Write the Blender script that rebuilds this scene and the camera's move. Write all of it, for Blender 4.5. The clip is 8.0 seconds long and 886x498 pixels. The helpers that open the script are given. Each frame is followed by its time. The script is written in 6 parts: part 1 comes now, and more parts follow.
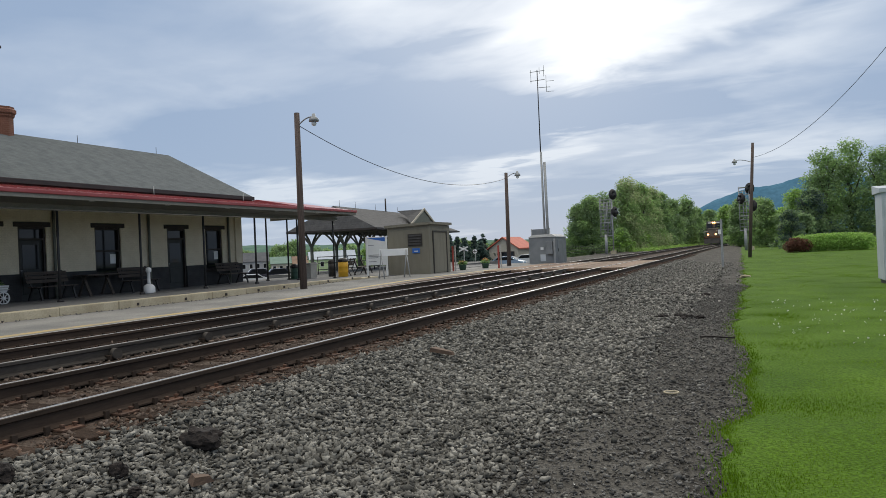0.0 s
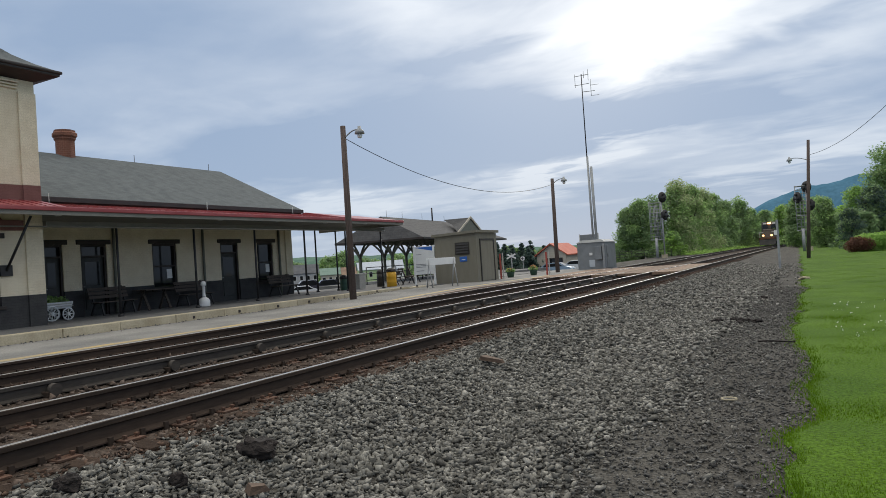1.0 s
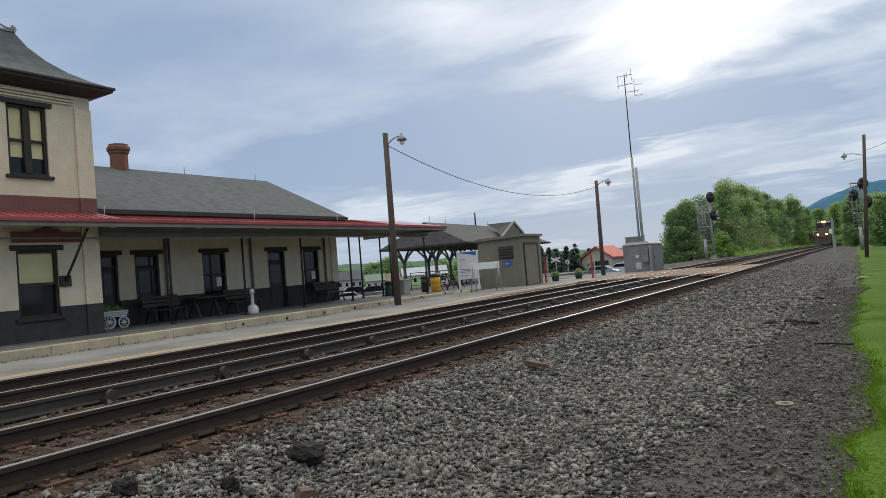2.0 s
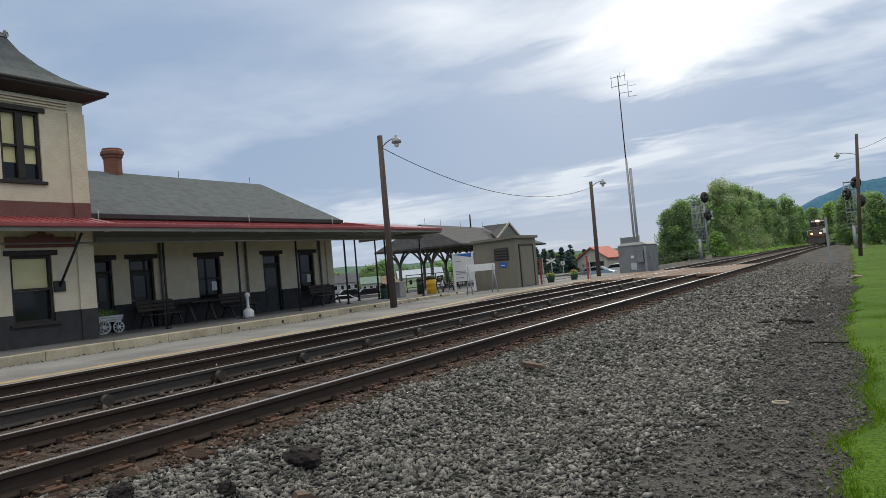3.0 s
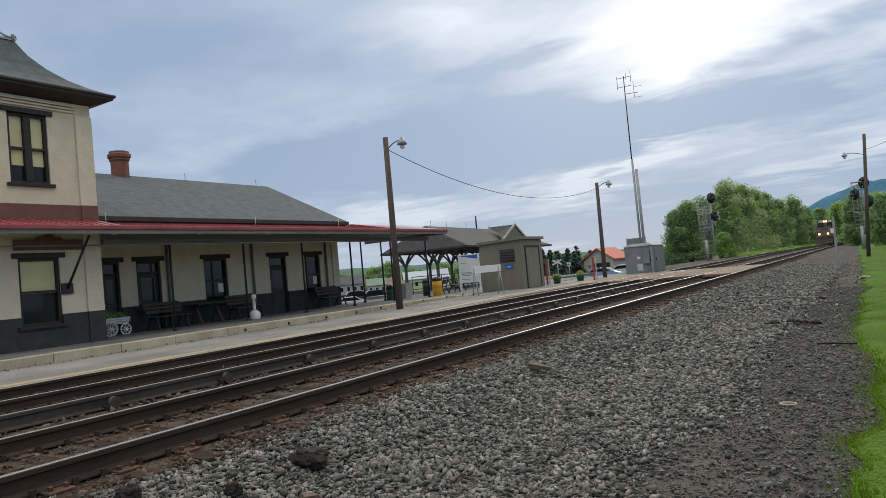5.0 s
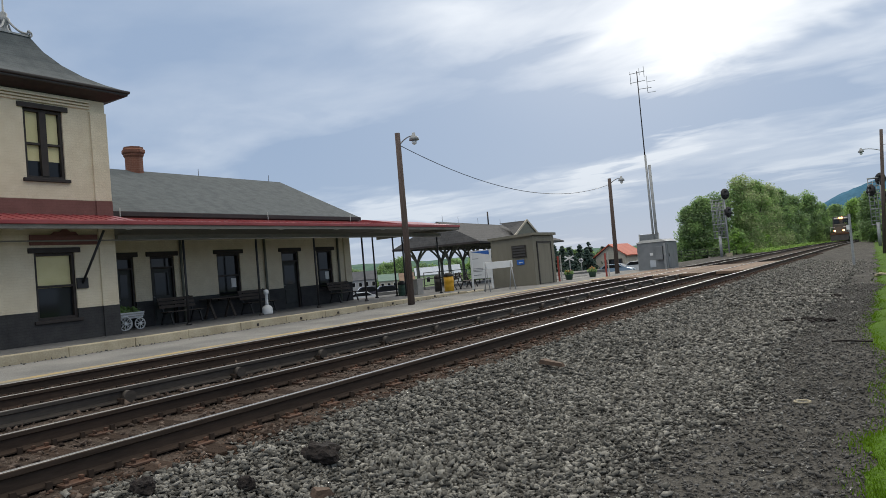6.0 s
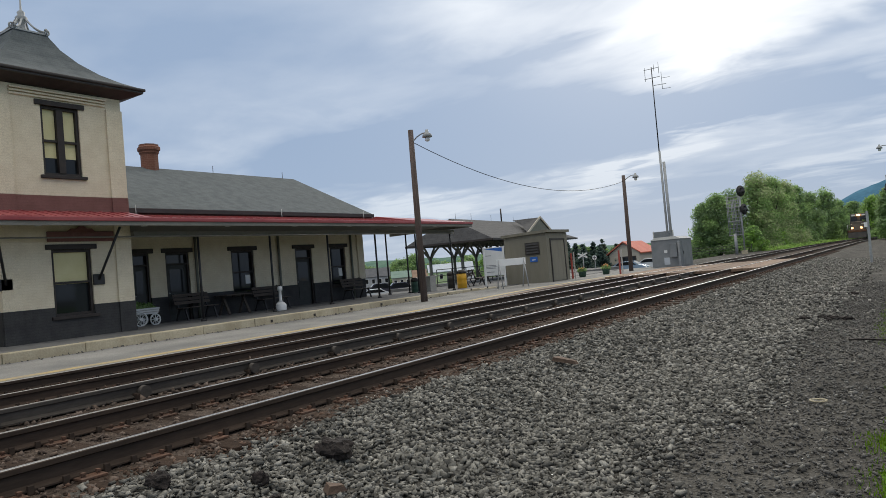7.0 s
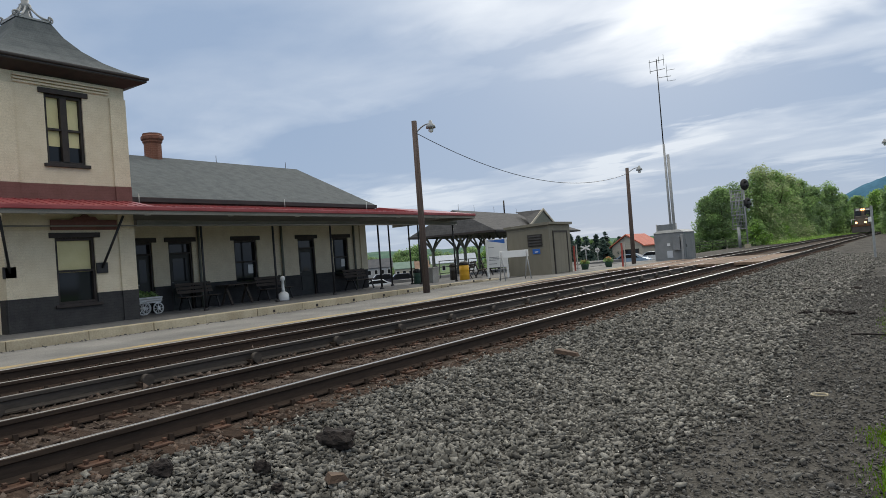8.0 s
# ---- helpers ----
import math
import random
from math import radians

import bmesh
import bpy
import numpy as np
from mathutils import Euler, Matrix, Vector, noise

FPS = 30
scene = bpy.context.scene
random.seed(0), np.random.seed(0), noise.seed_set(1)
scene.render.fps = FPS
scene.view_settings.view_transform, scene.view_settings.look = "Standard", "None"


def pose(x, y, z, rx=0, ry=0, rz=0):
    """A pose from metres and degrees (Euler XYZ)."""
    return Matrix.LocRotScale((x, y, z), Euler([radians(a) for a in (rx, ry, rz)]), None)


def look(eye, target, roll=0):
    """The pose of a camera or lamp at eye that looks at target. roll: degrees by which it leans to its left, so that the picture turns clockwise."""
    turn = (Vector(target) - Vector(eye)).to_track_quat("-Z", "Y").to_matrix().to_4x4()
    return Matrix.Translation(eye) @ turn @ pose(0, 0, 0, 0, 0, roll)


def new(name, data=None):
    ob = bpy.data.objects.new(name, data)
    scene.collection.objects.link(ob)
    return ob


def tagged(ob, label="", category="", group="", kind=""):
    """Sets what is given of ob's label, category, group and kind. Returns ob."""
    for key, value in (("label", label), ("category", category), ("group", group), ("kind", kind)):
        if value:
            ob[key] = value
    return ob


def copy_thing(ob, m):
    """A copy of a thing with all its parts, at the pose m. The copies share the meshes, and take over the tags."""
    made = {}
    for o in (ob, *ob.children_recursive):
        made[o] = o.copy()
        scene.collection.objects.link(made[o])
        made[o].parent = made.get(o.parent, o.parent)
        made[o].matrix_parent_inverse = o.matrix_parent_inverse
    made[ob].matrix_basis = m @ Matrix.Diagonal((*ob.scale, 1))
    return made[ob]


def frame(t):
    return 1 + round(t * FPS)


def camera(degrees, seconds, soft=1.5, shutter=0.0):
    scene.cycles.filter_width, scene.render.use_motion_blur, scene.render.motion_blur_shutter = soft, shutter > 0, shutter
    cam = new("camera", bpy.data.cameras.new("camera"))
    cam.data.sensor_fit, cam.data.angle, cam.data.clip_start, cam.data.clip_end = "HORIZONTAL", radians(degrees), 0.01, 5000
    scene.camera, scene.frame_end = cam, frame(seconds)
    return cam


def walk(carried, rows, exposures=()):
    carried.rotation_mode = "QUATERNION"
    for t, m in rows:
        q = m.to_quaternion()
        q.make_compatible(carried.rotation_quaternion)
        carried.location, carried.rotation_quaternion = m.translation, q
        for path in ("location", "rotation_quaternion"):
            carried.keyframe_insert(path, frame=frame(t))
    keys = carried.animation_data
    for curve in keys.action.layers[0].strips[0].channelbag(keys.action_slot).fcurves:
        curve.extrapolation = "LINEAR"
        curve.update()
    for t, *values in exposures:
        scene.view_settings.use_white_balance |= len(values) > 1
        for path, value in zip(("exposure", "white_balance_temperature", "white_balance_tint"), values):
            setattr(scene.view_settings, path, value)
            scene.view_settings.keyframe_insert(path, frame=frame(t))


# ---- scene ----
# ---- camera ----
cam = camera(65.7, 8.0, 0.8, 0.0)
EYE = 1.1  # above the rail tops, which lie at z = 0
TURNS = [
    (0.0, 90.117, 2.5, 24.57),
    (0.5, 90.45, 3.51, 26.72),
    (1.0, 91.03, 3.79, 28.53),
    (1.5, 91.171, 4.19, 29.86),
    (2.0, 91.71, 4.6, 32.2),
    (3.5, 91.908, 5.255, 31.73),
    (4.0, 92.06, 5.42, 32.087),
    (4.5, 92.093, 5.315, 32.142),
    (6.0, 91.753, 5.02, 33.303),
    (6.5, 91.72, 5.008, 34.04),
    (7.0, 91.594, 4.905, 34.386),
    (7.5, 91.46, 4.896, 34.566),
    (8.0, 90.889, 4.45, 34.6),
]
walk(cam, [(t, pose(0, 0, EYE, rx, ry, rz)) for t, rx, ry, rz in TURNS])

# ---- world and light ----
sky_world = bpy.data.worlds.new("overcast_sky")
scene.world = sky_world
sky_world.use_nodes = True
SUN_DIR = Vector((-0.26, 0.87, 0.42)).normalized()


CLOUDS = (
    (-0.16, 0.29, 0.15, 0.06, 0.0, 0.7), (-0.32, 0.34, 0.16, 0.03, 0.1, 0.3), (-0.56, 0.345, 0.08, 0.03, 0.0, 0.4),
    (-0.27, 0.125, 0.12, 0.016, 0.25, 0.8), (-0.38, 0.108, 0.13, 0.013, 0.1, 0.6), (-0.67, 0.088, 0.13, 0.018, 0.0, 0.9),
    (-0.03, 0.11, 0.16, 0.022, 0.12, 0.6), (0.06, 0.21, 0.12, 0.03, 0.2, 0.25), (0.02, 0.27, 0.2, 0.02, 0.25, -0.45), (-0.40, 0.29, 0.12, 0.02, 0.1, -0.35),
    (-0.27, 0.19, 0.34, 0.036, 0.0, -0.75), (-0.70, 0.17, 0.25, 0.035, 0.05, -0.4), (-0.165, 0.05, 0.3, 0.04, 0.0, -0.8),
)


def build_sky():
    nt = sky_world.node_tree
    N, L = nt.nodes, nt.links
    N.clear()
    out = N.new("ShaderNodeOutputWorld")
    bg = N.new("ShaderNodeBackground")
    L.new(bg.outputs[0], out.inputs[0])
    geo = N.new("ShaderNodeTexCoord")
    sep = N.new("ShaderNodeSeparateXYZ")
    L.new(geo.outputs["Generated"], sep.inputs[0])

    def math_node(op, a, b=None):
        n = N.new("ShaderNodeMath")
        n.operation = op
        for i, v in enumerate((a, b)):
            if v is None:
                continue
            if isinstance(v, (int, float)):
                n.inputs[i].default_value = v
            else:
                L.new(v, n.inputs[i])
        return n.outputs[0]

    def ramp(fac, stops):
        n = N.new("ShaderNodeValToRGB")
        L.new(fac, n.inputs[0])
        e = n.color_ramp.elements
        while len(e) < len(stops):
            e.new(0.5)
        for el, (p, c) in zip(e, stops):
            el.position = p
            el.color = (c, c, c, 1) if isinstance(c, (int, float)) else (*c, 1)
        return n.outputs[0]

    def ramp_value(v, a, b, c, d):
        n = N.new("ShaderNodeMapRange")
        L.new(v, n.inputs[0])
        for i, w in enumerate((a, b, c, d)):
            n.inputs[i + 1].default_value = w
        return n.outputs[0]

    def mix(fac, a, b):
        n = N.new("ShaderNodeMix")
        n.data_type = "RGBA"
        if isinstance(fac, (int, float)):
            n.inputs[0].default_value = fac
        else:
            L.new(fac, n.inputs[0])
        for i, v in ((6, a), (7, b)):
            if isinstance(v, tuple):
                n.inputs[i].default_value = (*v, 1)
            else:
                L.new(v, n.inputs[i])
        return n.outputs[2]

    # a flat layer of cloud, seen from below
    up = math_node("ADD", math_node("MAXIMUM", sep.outputs[2], 0.0), 0.09)
    comb = N.new("ShaderNodeCombineXYZ")
    L.new(math_node("DIVIDE", sep.outputs[0], up), comb.inputs[0])
    L.new(math_node("DIVIDE", sep.outputs[1], up), comb.inputs[1])

    def cloud(scale, detail, rough, distort, loc, rot=0.0, stretch=1.0):
        m = N.new("ShaderNodeMapping")
        m.inputs["Location"].default_value = loc
        m.inputs["Rotation"].default_value = (0, 0, rot)
        m.inputs["Scale"].default_value = (1.0, stretch, 1.0)
        L.new(comb.outputs[0], m.inputs[0])
        n = N.new("ShaderNodeTexNoise")
        n.inputs["Scale"].default_value = scale
        n.inputs["Detail"].default_value = detail
        n.inputs["Roughness"].default_value = rough
        n.inputs["Distortion"].default_value = distort
        L.new(m.outputs[0], n.inputs["Vector"])
        return n.outputs["Fac"]

    big = cloud(0.5, 4.0, 0.5, 0.2, (3.1, 7.7, 0.0), 0.3, 1.25)
    fine = cloud(1.5, 5.0, 0.55, 0.3, (1.2, 0.4, 2.0), 0.3, 1.2)
    body = math_node("ADD", math_node("MULTIPLY", big, 0.7), math_node("MULTIPLY", fine, 0.3))
    dens = ramp(body, [(0.42, 0.0), (0.53, 0.3), (0.66, 0.9)])
    # the layer's thick and thin stretches: azimuth, elevation, their spreads, tilt, gain
    az = math_node("ARCTAN2", sep.outputs[0], sep.outputs[1])
    el = math_node("ARCSINE", sep.outputs[2])
    wisp = cloud(2.2, 4.0, 0.55, 0.6, (5.0, 2.0, 1.0), 0.5, 1.6)
    shred = cloud(1.1, 4.0, 0.55, 0.4, (0.3, 6.1, 4.0), 0.2, 1.3)
    az = math_node("ADD", az, math_node("MULTIPLY", math_node("SUBTRACT", shred, 0.5), 0.45))
    el = math_node("ADD", el, math_node("MULTIPLY", math_node("SUBTRACT", wisp, 0.5), 0.08))
    for a0, e0, ra, re, tilt, gain in CLOUDS:
        da, de = math_node("SUBTRACT", az, a0), math_node("SUBTRACT", el, e0)
        de = math_node("SUBTRACT", de, math_node("MULTIPLY", da, tilt))
        q = math_node("ADD", math_node("POWER", math_node("ABSOLUTE", math_node("DIVIDE", da, ra)), 2.0), math_node("POWER", math_node("ABSOLUTE", math_node("DIVIDE", de, re)), 2.0))
        dens = math_node("ADD", dens, math_node("MULTIPLY", math_node("EXPONENT", math_node("MULTIPLY", q, -1.0)), gain))
    dens = math_node("MINIMUM", math_node("MAXIMUM", dens, 0.0), 1.0)
    # thin parts of the layer let the light of the hidden sun through
    dot = N.new("ShaderNodeVectorMath")
    dot.operation = "DOT_PRODUCT"
    L.new(geo.outputs["Generated"], dot.inputs[0])
    dot.inputs[1].default_value = SUN_DIR
    near_sun = math_node("MULTIPLY", ramp(dot.outputs["Value"], [(0.86, 0.0), (0.955, 0.4), (0.99, 1.0)]), ramp_value(sep.outputs[2], 0.10, 0.30, 0.15, 1.0))
    dark = mix(near_sun, (0.305, 0.405, 0.57), (0.43, 0.52, 0.66))
    light = mix(near_sun, (0.62, 0.69, 0.79), (1.2, 1.22, 1.22))
    cover = mix(dens, dark, light)
    # the horizon's paler haze
    low = ramp(sep.outputs[2], [(0.0, 0.45), (0.08, 0.15), (0.2, 0.0)])
    cover = mix(low, cover, (0.40, 0.50, 0.63))
    blue = N.new("ShaderNodeTexSky")
    blue.sky_type = "NISHITA"
    blue.sun_disc = False
    blue.sun_elevation = math.asin(SUN_DIR.z)
    blue.sun_rotation = math.atan2(SUN_DIR.x, SUN_DIR.y)
    scaled = N.new("ShaderNodeVectorMath")
    scaled.operation = "SCALE"
    scaled.inputs["Scale"].default_value = 0.09
    L.new(blue.outputs[0], scaled.inputs[0])
    # an overcast sky is brighter overhead than low down
    lift = N.new("ShaderNodeVectorMath")
    lift.operation = "SCALE"
    L.new(cover, lift.inputs[0])
    lift.inputs["Scale"].default_value = 1.0
    white_top = mix(ramp_value(sep.outputs[2], 0.42, 0.8, 0.0, 1.0), lift.outputs[0], (1.6, 1.52, 1.37))
    whole = mix(0.95, scaled.outputs[0], white_top)
    L.new(whole, bg.inputs[0])
    bg.inputs[1].default_value = 1.06


build_sky()
sun_data = bpy.data.lights.new("sun", "SUN")
sun_data.energy, sun_data.angle, sun_data.color = 1.2, radians(15), (1.0, 0.95, 0.87)
sun_lamp = new("sun", sun_data)
sun_lamp.matrix_world = look(SUN_DIR * 50, (0, 0, 0))


# ---- materials ----
def mat(name, a, b, scale=8.0, rough=0.8, bump=0.2, metal=0.0, grain=60.0, spread=0.18, stretch=(1, 1, 1), spec=0.4, jitter=0.0, island=False, thin=0.0):
    """Two tones mixed by a broad noise, a fine grain over it, a bump from both."""
    m = bpy.data.materials.new(name)
    m.use_nodes = True
    N, L = m.node_tree.nodes, m.node_tree.links
    p = N["Principled BSDF"]
    p.inputs["Roughness"].default_value = rough
    p.inputs["Metallic"].default_value = metal
    p.inputs["Specular IOR Level"].default_value = spec
    tc = N.new("ShaderNodeTexCoord")
    mp = N.new("ShaderNodeMapping")
    mp.inputs["Scale"].default_value = stretch
    L.new(tc.outputs["Object"], mp.inputs[0])
    n1, n2 = N.new("ShaderNodeTexNoise"), N.new("ShaderNodeTexNoise")
    for n, s in ((n1, scale), (n2, grain)):
        n.inputs["Scale"].default_value = s
        n.inputs["Detail"].default_value = 4
        L.new(mp.outputs[0], n.inputs["Vector"])
    rp = N.new("ShaderNodeMapRange")
    rp.inputs[1].default_value, rp.inputs[2].default_value = 0.33, 0.67
    L.new(n1.outputs["Fac"], rp.inputs[0])
    mx = N.new("ShaderNodeMix")
    mx.data_type = "RGBA"
    mx.inputs[6].default_value, mx.inputs[7].default_value = (*a, 1), (*b, 1)
    L.new(rp.outputs[0], mx.inputs[0])
    hsv = N.new("ShaderNodeHueSaturation")
    mr = N.new("ShaderNodeMapRange")
    mr.inputs[3].default_value, mr.inputs[4].default_value = 1 - spread, 1 + spread
    mr.inputs[1].default_value, mr.inputs[2].default_value = 0.3, 0.7
    L.new(n2.outputs["Fac"], mr.inputs[0])
    L.new(mx.outputs[2], hsv.inputs["Color"])
    value = mr.outputs[0]
    if jitter:
        src = N.new("ShaderNodeNewGeometry") if island else N.new("ShaderNodeObjectInfo")
        jr = N.new("ShaderNodeMapRange")
        jr.inputs[3].default_value, jr.inputs[4].default_value = 1 - jitter, 1 + jitter
        L.new(src.outputs["Random Per Island" if island else "Random"], jr.inputs[0])
        mul = N.new("ShaderNodeMath")
        mul.operation = "MULTIPLY"
        L.new(value, mul.inputs[0])
        L.new(jr.outputs[0], mul.inputs[1])
        value = mul.outputs[0]
    L.new(value, hsv.inputs["Value"])
    L.new(hsv.outputs[0], p.inputs["Base Color"])
    if thin:
        # leaves let part of the light through
        tr, ms = N.new("ShaderNodeBsdfTranslucent"), N.new("ShaderNodeMixShader")
        ms.inputs[0].default_value = thin
        L.new(hsv.outputs[0], tr.inputs[0])
        L.new(p.outputs[0], ms.inputs[1])
        L.new(tr.outputs[0], ms.inputs[2])
        L.new(ms.outputs[0], N["Material Output"].inputs[0])
    if bump:
        bp = N.new("ShaderNodeBump")
        bp.inputs["Strength"].default_value = bump
        bp.inputs["Distance"].default_value = 0.02
        L.new(n2.outputs["Fac"], bp.inputs["Height"])
        L.new(bp.outputs[0], p.inputs["Normal"])
    return m


def glass_mat(name, tint, rough=0.05):
    m = bpy.data.materials.new(name)
    m.use_nodes = True
    p = m.node_tree.nodes["Principled BSDF"]
    p.inputs["Base Color"].default_value = (*tint, 1)
    p.inputs["Roughness"].default_value = rough
    p.inputs["Specular IOR Level"].default_value = 0.35
    return m


def glow_mat(name, colour, strength):
    m = bpy.data.materials.new(name)
    m.use_nodes = True
    p = m.node_tree.nodes["Principled BSDF"]
    p.inputs["Emission Color"].default_value = (*colour, 1)
    p.inputs["Emission Strength"].default_value = strength
    return m


def brick_mat(name, a, b, mortar, rough=0.8, strength=0.4, width=0.21, row=0.075, axis="yz"):
    """Painted brick: the courses show as relief with faint joints."""
    m = mat(name, a, b, 3.0, rough, 0.0, spec=0.15)
    N, L = m.node_tree.nodes, m.node_tree.links
    tc = N.new("ShaderNodeTexCoord")
    sp, cb = N.new("ShaderNodeSeparateXYZ"), N.new("ShaderNodeCombineXYZ")
    L.new(tc.outputs["Object"], sp.inputs[0])
    add = N.new("ShaderNodeMath")
    L.new(sp.outputs[0], add.inputs[0])
    L.new(sp.outputs[1], add.inputs[1])
    L.new(add.outputs[0], cb.inputs[0])
    L.new(sp.outputs[2], cb.inputs[1])
    br = N.new("ShaderNodeTexBrick")
    br.inputs["Scale"].default_value = 1.0
    br.inputs["Brick Width"].default_value, br.inputs["Row Height"].default_value = width, row
    br.inputs["Mortar Size"].default_value = 0.006
    br.inputs["Color1"].default_value = br.inputs["Color2"].default_value = (1, 1, 1, 1)
    br.inputs["Mortar"].default_value = (*mortar, 1)
    L.new(cb.outputs[0], br.inputs["Vector"])
    p = N["Principled BSDF"]
    src = p.inputs["Base Color"].links[0].from_socket
    mul = N.new("ShaderNodeMix")
    mul.data_type, mul.blend_type = "RGBA", "MULTIPLY"
    mul.inputs[0].default_value = 1.0
    L.new(src, mul.inputs[6])
    L.new(br.outputs["Color"], mul.inputs[7])
    L.new(mul.outputs[2], p.inputs["Base Color"])
    bp = N.new("ShaderNodeBump")
    bp.invert = True
    bp.inputs["Strength"].default_value, bp.inputs["Distance"].default_value = strength, 0.01
    L.new(br.outputs["Fac"], bp.inputs["Height"])
    L.new(bp.outputs[0], p.inputs["Normal"])
    return m


M_CREAM = brick_mat("cream_painted_brick", (0.64, 0.565, 0.425), (0.70, 0.63, 0.485), (0.93, 0.92, 0.90), strength=0.22)
M_DADO = brick_mat("charcoal_painted_brick", (0.045, 0.045, 0.047), (0.06, 0.06, 0.06), (0.85, 0.85, 0.85), strength=0.25)
M_BROWNBAND = brick_mat("brown_painted_band", (0.17, 0.085, 0.075), (0.20, 0.10, 0.09), (0.9, 0.9, 0.9), strength=0.22)
M_CHIMNEY = brick_mat("chimney_brick", (0.215, 0.098, 0.068), (0.165, 0.078, 0.056), (1.3, 1.5, 1.6), strength=0.6)
M_DARKTRIM = mat("dark_brown_trim_paint", (0.022, 0.018, 0.017), (0.035, 0.027, 0.024), 5, 0.6, 0.05)
M_GUTTER = mat("black_brown_gutter_metal", (0.03, 0.025, 0.024), (0.045, 0.036, 0.034), 3, 0.45, 0.03)
M_SHINGLE = brick_mat("gray_green_shingle", (0.083, 0.096, 0.103), (0.112, 0.127, 0.134), (0.86, 0.84, 0.84), 0.95, 0.5, 0.24, 0.085)
M_SHELTERROOF = brick_mat("weathered_gray_shingle", (0.083, 0.084, 0.087), (0.112, 0.112, 0.114), (0.7, 0.7, 0.7), 0.95, 0.8, 0.3, 0.16)
M_RED = mat("red_standing_seam_metal", (0.25, 0.045, 0.05), (0.31, 0.075, 0.078), 1.2, 0.38, 0.04, 0.0, 30, 0.08)
M_SOFFIT = mat("gray_green_soffit_boards", (0.165, 0.163, 0.143), (0.215, 0.21, 0.185), 2, 0.7, 0.1, stretch=(8, 0.6, 1))
M_POST = mat("black_iron_post_paint", (0.018, 0.018, 0.02), (0.03, 0.03, 0.031), 6, 0.5, 0.06)
M_BRACKET = mat("gray_green_bracket_paint", (0.13, 0.14, 0.115), (0.17, 0.175, 0.145), 5, 0.7, 0.08)
M_GLASS = glass_mat("dark_window_glass", (0.012, 0.014, 0.016))
M_BLIND = mat("yellowed_window_blind", (0.60, 0.55, 0.29), (0.67, 0.62, 0.36), 2, 0.6, 0.02, spread=0.05)
M_DOOR = mat("dark_green_door_paint", (0.018, 0.022, 0.022), (0.03, 0.033, 0.032), 4, 0.5, 0.05)
M_ASPHALT = mat("worn_gray_asphalt", (0.15, 0.152, 0.15), (0.25, 0.248, 0.238), 0.55, 0.95, 0.3, grain=90, spread=0.3, spec=0.15)
M_UPPER = mat("smooth_gray_paving", (0.115, 0.118, 0.12), (0.17, 0.17, 0.167), 0.9, 0.9, 0.2, grain=70, spread=0.18, spec=0.2)
M_KERB = mat("old_concrete_kerb", (0.33, 0.285, 0.195), (0.46, 0.41, 0.30), 1.6, 0.9, 0.3, grain=25, spread=0.12, jitter=0.12)
M_YELLOW = mat("worn_yellow_paint", (0.40, 0.29, 0.11), (0.25, 0.215, 0.15), 2.4, 0.8, 0.2, grain=40, spread=0.2)
M_TIMBEREDGE = mat("weathered_brown_timber", (0.20, 0.15, 0.115), (0.28, 0.215, 0.165), 2, 0.9, 0.4, stretch=(6, 0.5, 6), grain=30)
M_RAILSIDE = mat("dark_brown_rail_steel", (0.032, 0.024, 0.019), (0.058, 0.040, 0.030), 3.0, 0.75, 0.15, 0.0, 45, 0.2, (1, 0.15, 1), spec=0.2)
M_RAILTOP = mat("polished_rail_top", (0.33, 0.33, 0.33), (0.44, 0.44, 0.44), 2, 0.36, 0.02, 0.85, 30, 0.1, (6, 0.1, 1))
M_SPARE = mat("gray_mill_scale_steel", (0.042, 0.036, 0.031), (0.066, 0.058, 0.050), 3.0, 0.7, 0.1, 0.1, 45, 0.2, (1, 0.2, 1))
M_RAILDULL = mat("dull_gray_rail_top", (0.22, 0.21, 0.20), (0.30, 0.29, 0.28), 2, 0.5, 0.05, 0.5, 30, 0.15, (6, 0.1, 1))
M_PLATE = mat("rusted_tie_plate", (0.115, 0.058, 0.036), (0.068, 0.04, 0.028), 7, 0.9, 0.3, 0.0, 60, 0.2, jitter=0.25)
M_TIE = mat("creosoted_tie_wood", (0.032, 0.022, 0.017), (0.062, 0.044, 0.034), 3, 0.95, 0.5, 0.0, 40, 0.35, (0.6, 7, 7), jitter=0.3, spec=0.08)
M_BALLASTBED = mat("brown_fouled_ballast", (0.045, 0.034, 0.027), (0.085, 0.067, 0.056), 3, 0.95, 1.0, grain=38, spread=0.5, spec=0.08)
M_STONE = mat("gray_ballast_stone", (0.085, 0.083, 0.074), (0.215, 0.21, 0.19), 9, 0.85, 0.25, grain=70, spread=0.25, jitter=0.6, island=True, spec=0.25)
M_STONEONE = mat("gray_ballast_single_stone", (0.085, 0.083, 0.074), (0.20, 0.197, 0.178), 9, 0.9, 0.2, grain=70, spread=0.2, jitter=0.55)
M_BROWNSTONE = mat("rust_stained_stone", (0.06, 0.042, 0.032), (0.11, 0.083, 0.067), 6, 0.95, 0.2, grain=70, spread=0.2, jitter=0.4, island=True)
M_DIRT = mat("gray_cinder_dirt", (0.048, 0.046, 0.042), (0.10, 0.096, 0.087), 1.3, 0.95, 1.0, grain=45, spread=0.55, spec=0.08)
M_GRASSBED = mat("mown_lawn", (0.046, 0.098, 0.007), (0.072, 0.138, 0.011), 0.7, 0.95, 0.8, grain=40, spread=0.5, spec=0.1)
